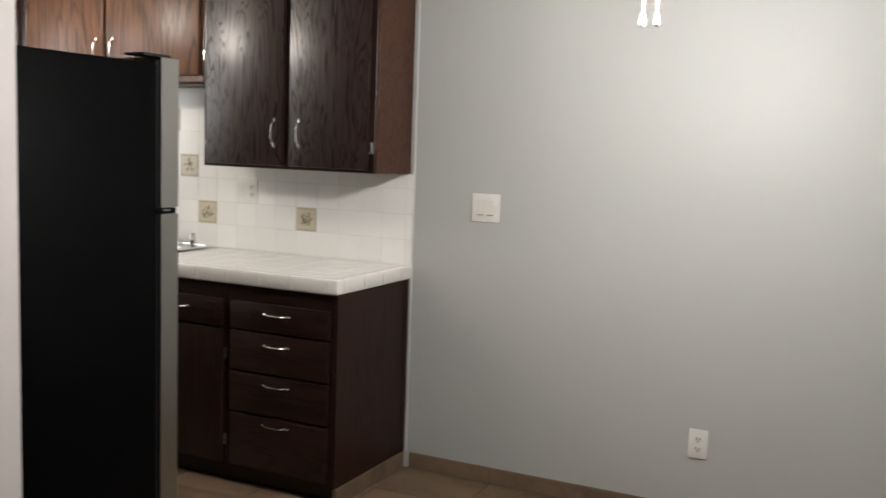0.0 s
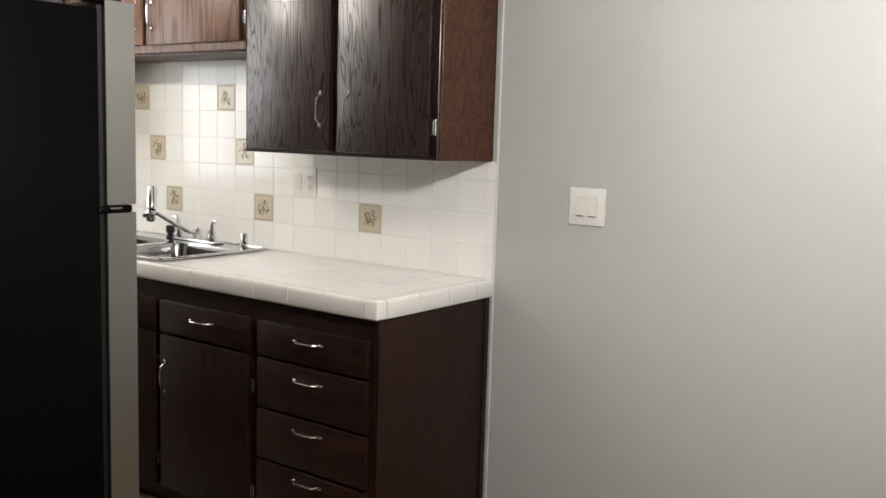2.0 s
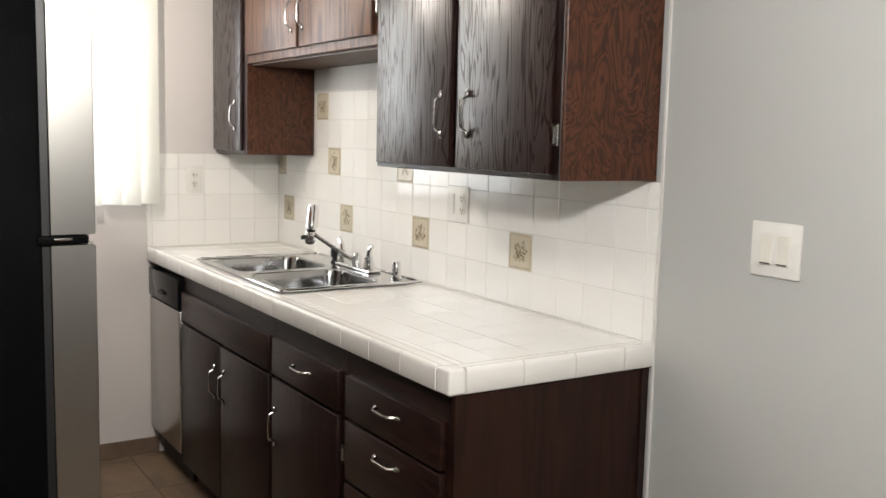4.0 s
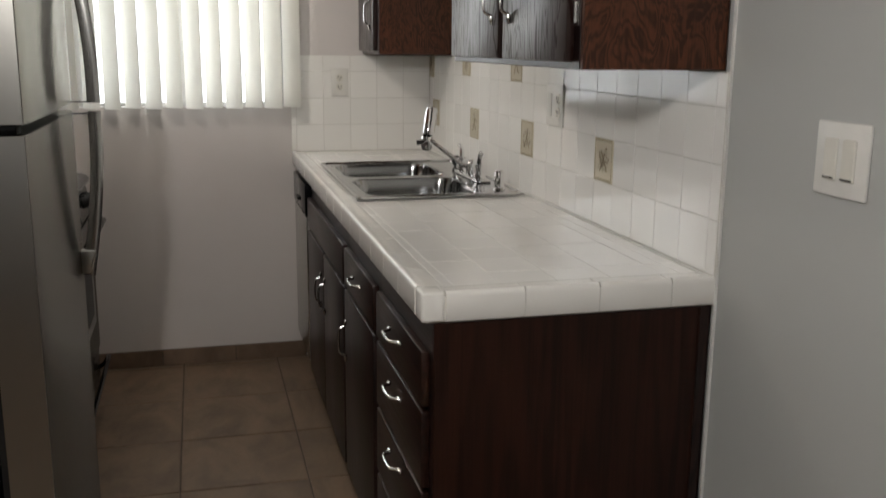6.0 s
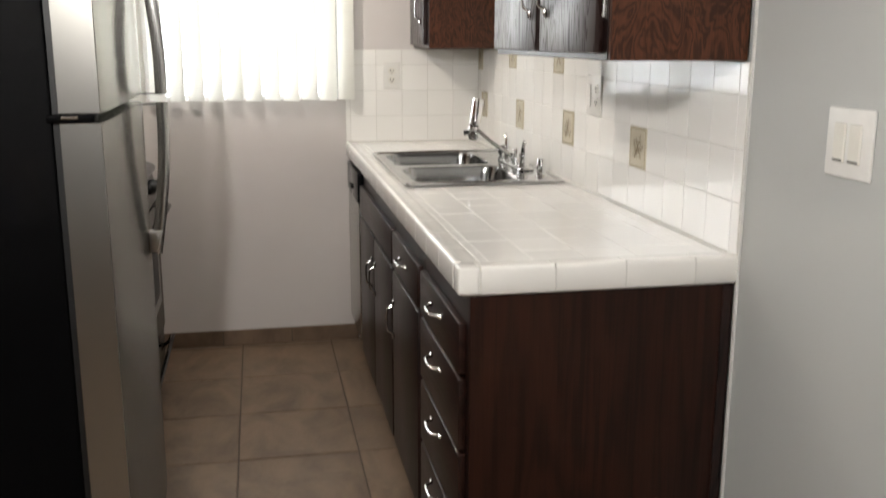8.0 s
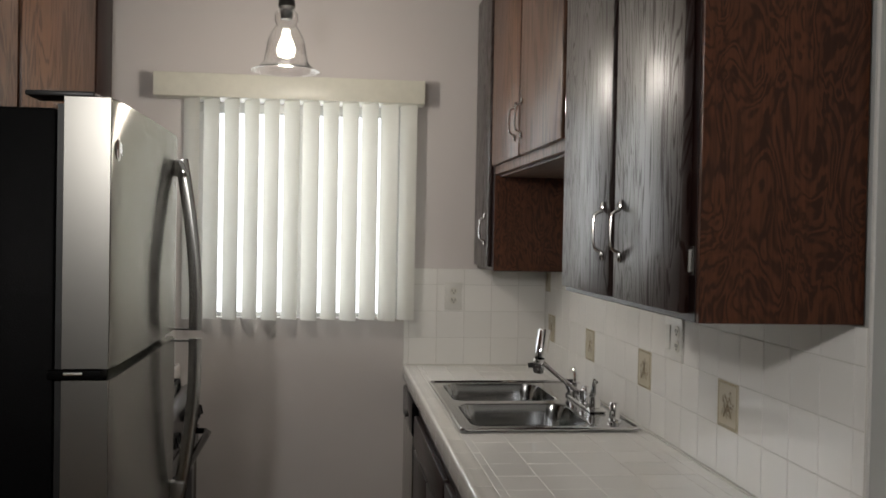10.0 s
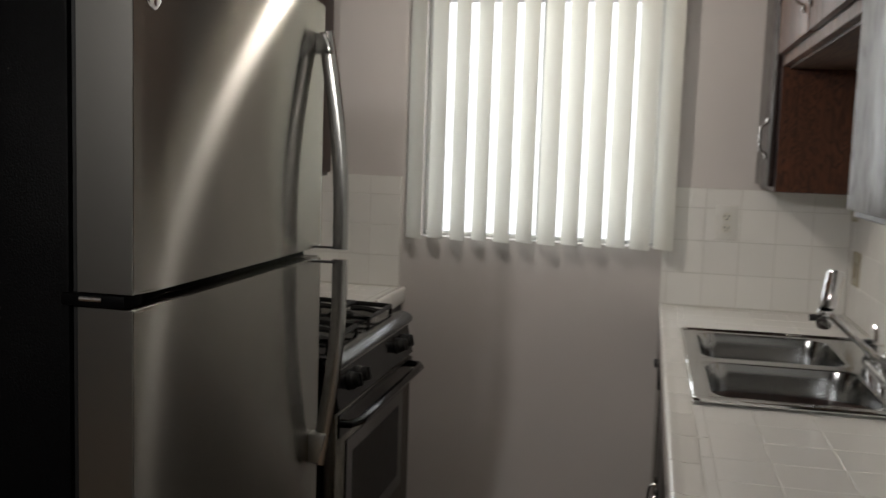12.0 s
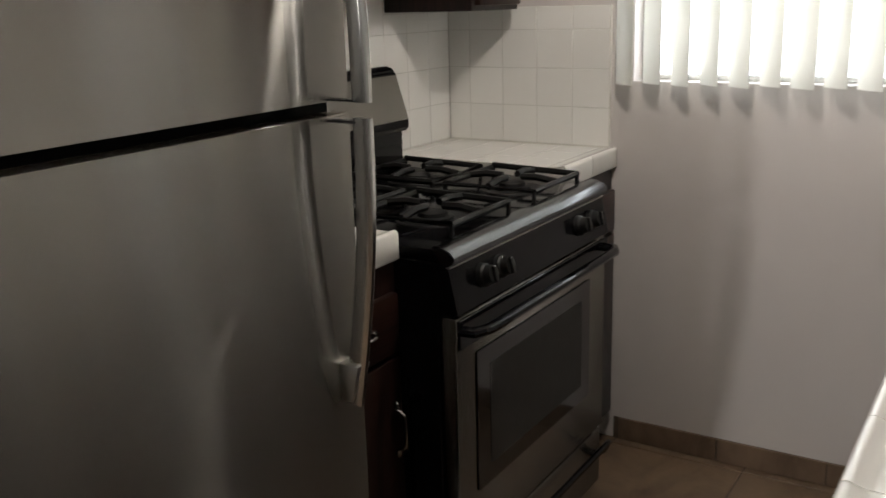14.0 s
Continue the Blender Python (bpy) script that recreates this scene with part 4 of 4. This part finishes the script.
for name, x0, x1, label in (("tiled_worktop", 0.002, 0.374, "small white tiled worktop in the stove corner"), ("tiled_worktop", 1.168, 1.598, "small white tiled worktop between stove and fridge")):
    c2 = thing(name, (x0 + x1) / 2, -1.9, 0.889, label, "countertop")
    part("grout_bed", box(x0, x1 - 0.002, -2.168, -1.588, 0.889, 0.9491), WGROUT, c2)
    k = round((x1 - x0) / 0.16)
    s = (x1 - x0 - 0.004) / k
    for i in range(k):
        cap(c2, pose(x0 + 0.002 + (i + 0.5) * s, -1.575, CT, 0, 0, 180), s)
    cover(c2, x0 + 0.002, x1 - 0.002, -2.162, -1.6345, x0 + 0.002, -1.6345)

# ---- backsplash ----
HP, VP = 0.1203, 0.116


def printed(parent, m, kind):
    """A beige tile with a small brown sprig or bird and a border, raised by a hair."""
    t = tile(parent, m, HP - 0.0035, VP - 0.0035, 0.0085, TAN_TILE, "decor_tile")
    tagged(t, "beige tile with a small brown printed sprig")
    bm = bmesh.new()
    rnd = random.Random(kind)
    pale = bmesh.new()
    for k in range(30):
        a = rnd.uniform(0, 6.28)
        r = 0.036 * rnd.uniform(0.05, 1.0) ** 0.6
        u, v, w, h = r * math.cos(a), r * math.sin(a), rnd.uniform(0.004, 0.011), rnd.uniform(0.002, 0.005)
        q = pose(u, v, 0.0089 + 0.00002 * k, 0, 0, rnd.uniform(0, 180))
        into = bm if k % 2 else pale
        into.faces.new([into.verts.new(q @ Vector((w * math.cos(s), h * math.sin(s), 0))) for s in (2 * math.pi * i / 8 for i in range(8))])
    tube([(-0.02, -0.03, 0.0088), (-0.004, -0.006, 0.0088), (0.012, 0.02, 0.0088)], 0.0014, 4, bm=bm)
    tube([(0.024, -0.028, 0.0088), (0.008, -0.004, 0.0088), (-0.014, 0.022, 0.0088)], 0.0012, 4, bm=bm)
    for ink, material in ((bm, INK), (pale, INK2)):
        me = bpy.data.meshes.new("print")
        ink.to_mesh(me)
        ink.free()
        me.materials.append(material)
        o = new("print", me)
        o.parent = t
    bm = bmesh.new()
    w, h = HP / 2 - 0.0085, VP / 2 - 0.0085
    for a, b in (((-w, -h), (w, -h)), ((w, -h), (w, h)), ((w, h), (-w, h)), ((-w, h), (-w, -h))):
        tube([(*a, 0.0085), (*b, 0.0085)], 0.0011, 4, bm=bm)
    for i in range(9):
        for e in (-1, 1):
            x = -w + 2 * w * (i + 0.5) / 9
            tube([(x, e * (h + 0.0012), 0.0085), (x, e * (h + 0.0055), 0.0085)], 0.0016, 4, bm=bm)
    me = bpy.data.meshes.new("print_border")
    bm.to_mesh(me)
    bm.free()
    me.materials.append(INK2)
    o = new("print_border", me)
    o.parent = t


def backsplash(name, label, bed, m, u0, u1, uj, z0, tops, decor=()):
    """Tiles on a wall: u runs along it, m maps (u, z) with the face up to the wall."""
    ob = structure(name, bed, GROUT, label, "backsplash")
    cuts = sorted({u0, u1, *[uj + HP * k for k in range(-40, 40) if u0 < uj + HP * k < u1]})
    for a, b in zip(cuts, cuts[1:]):
        if b - a < 0.012:
            continue
        z, row = z0, 0
        top = tops((a + b) / 2)
        while z < top - 0.012:
            z2 = min(z + VP, top)
            near = [d for d in decor if d[1] == row and abs(d[0] - (a + b) / 2) < 0.05]
            q = m @ pose((a + b) / 2, (z + z2) / 2, 0)
            if near:
                printed(ob, q, int(1000 * near[0][0]) + row)
            else:
                tile(ob, q, b - a - 0.002, z2 - z - 0.002, 0.008, TILE)
            z, row = z2, row + 1
    return ob


Z0 = 0.9545
bm = box(0, CE - 0.001, -0.0078, -0.0005, 0.9495, 1.372)
box(0.407, 1.566, -0.0078, -0.0005, 1.373, 1.75, bm=bm)
north = Matrix(((1, 0, 0, 0), (0, 0, -1, -0.001), (0, 1, 0, 0), (0, 0, 0, 1)))
DECO = [(1.94 - 5 * HP * k, 1) for k in range(4)] + [(1.819 - 5 * HP * k, 3) for k in (1, 2, 3)] + [(1.698 - 5 * HP * k, 5) for k in (1, 2)]
backsplash("backsplash_north", "white glazed wall tile with scattered beige picture tiles", bm, north, 0.009, CE - 0.002, 1.94 - HP / 2, Z0,
           lambda u: 1.755 if 0.41 < u < 1.565 else 1.372, DECO)
west = Matrix(((0, 0, 1, 0.001), (1, 0, 0, 0), (0, 1, 0, 0), (0, 0, 0, 1)))
backsplash("backsplash_west", "white glazed tile on the window wall beside the sink counter", box(0.0005, 0.0078, -0.635, -0.0085, 0.9495, 1.372), west, -0.634, -0.011, -0.011, Z0, lambda u: 1.372)
backsplash("backsplash_southwest", "white glazed tile on the window wall beside the stove counter", box(0.0005, 0.0078, -2.161, -1.6, 0.9495, 1.372), west, -2.16, -1.602, -1.602, Z0, lambda u: 1.372)
south = Matrix(((-1, 0, 0, 0), (0, 0, 1, -2.169), (0, 1, 0, 0), (0, 0, 0, 1)))
backsplash("backsplash_south", "white glazed tile behind the stove", box(0.0085, 1.53, -2.1695, -2.1622, 0.9495, 1.67), south, -1.53, -0.01, -0.01, Z0,
           lambda u: 1.36 if u > -0.36 or u < -1.24 else 1.56)

# ---- baseboards ----


def skirting(name, bed, pieces, label):
    ob = structure(name, bed, FGROUT, label, "baseboard")
    for m, length in pieces:
        tile(ob, m, length - 0.004, 0.072, 0.009, SKIRT)


ps = [(north @ pose(CE + 0.02 + 0.405 * (k + 0.5), 0.038, 0), 0.405) for k in range(10)]
skirting("baseboard_north", box(CE + 0.02, 6.88, -0.003, -0.0005, 0, 0.074), ps, "brown tile baseboard along the grey wall")
ps = [(west @ pose(-0.592 - 0.32 * (k + 0.5), 0.038, 0), 0.32) for k in range(3)]
skirting("baseboard_west", box(0.0005, 0.003, -1.57, -0.59, 0, 0.074), ps, "brown tile baseboard under the window")
end = Matrix.Translation((CE - 0.015, 0, 0)) @ west
skirting("baseboard_cabinet", box(CE - 0.026, CE - 0.014, -0.6, -0.001, 0, 0.074), [(end @ pose(-0.105, 0.038, 0), 0.19), (end @ pose(-0.4, 0.038, 0), 0.4)], "brown tile baseboard along the cabinet side")

# ---- floor tiles ----
FP = 0.416
for i in range(-5, 14):
    for j in range(-13, 3):
        x0, x1 = max(1.705 + FP * i, 0.0), min(1.705 + FP * (i + 1), 6.9)
        y0, y1 = max(-1.143 + FP * j, -6.2), min(-1.143 + FP * (j + 1), 0.0)
        if x1 - x0 < 0.02 or y1 - y0 < 0.02 or (x1 < 2.42 and y1 < -2.29):
            continue
        tile(floor, pose((x0 + x1) / 2, (y0 + y1) / 2, -0.008), x1 - x0 - 0.006, y1 - y0 - 0.006, 0.008, FLOOR, "tile", 0.0018)
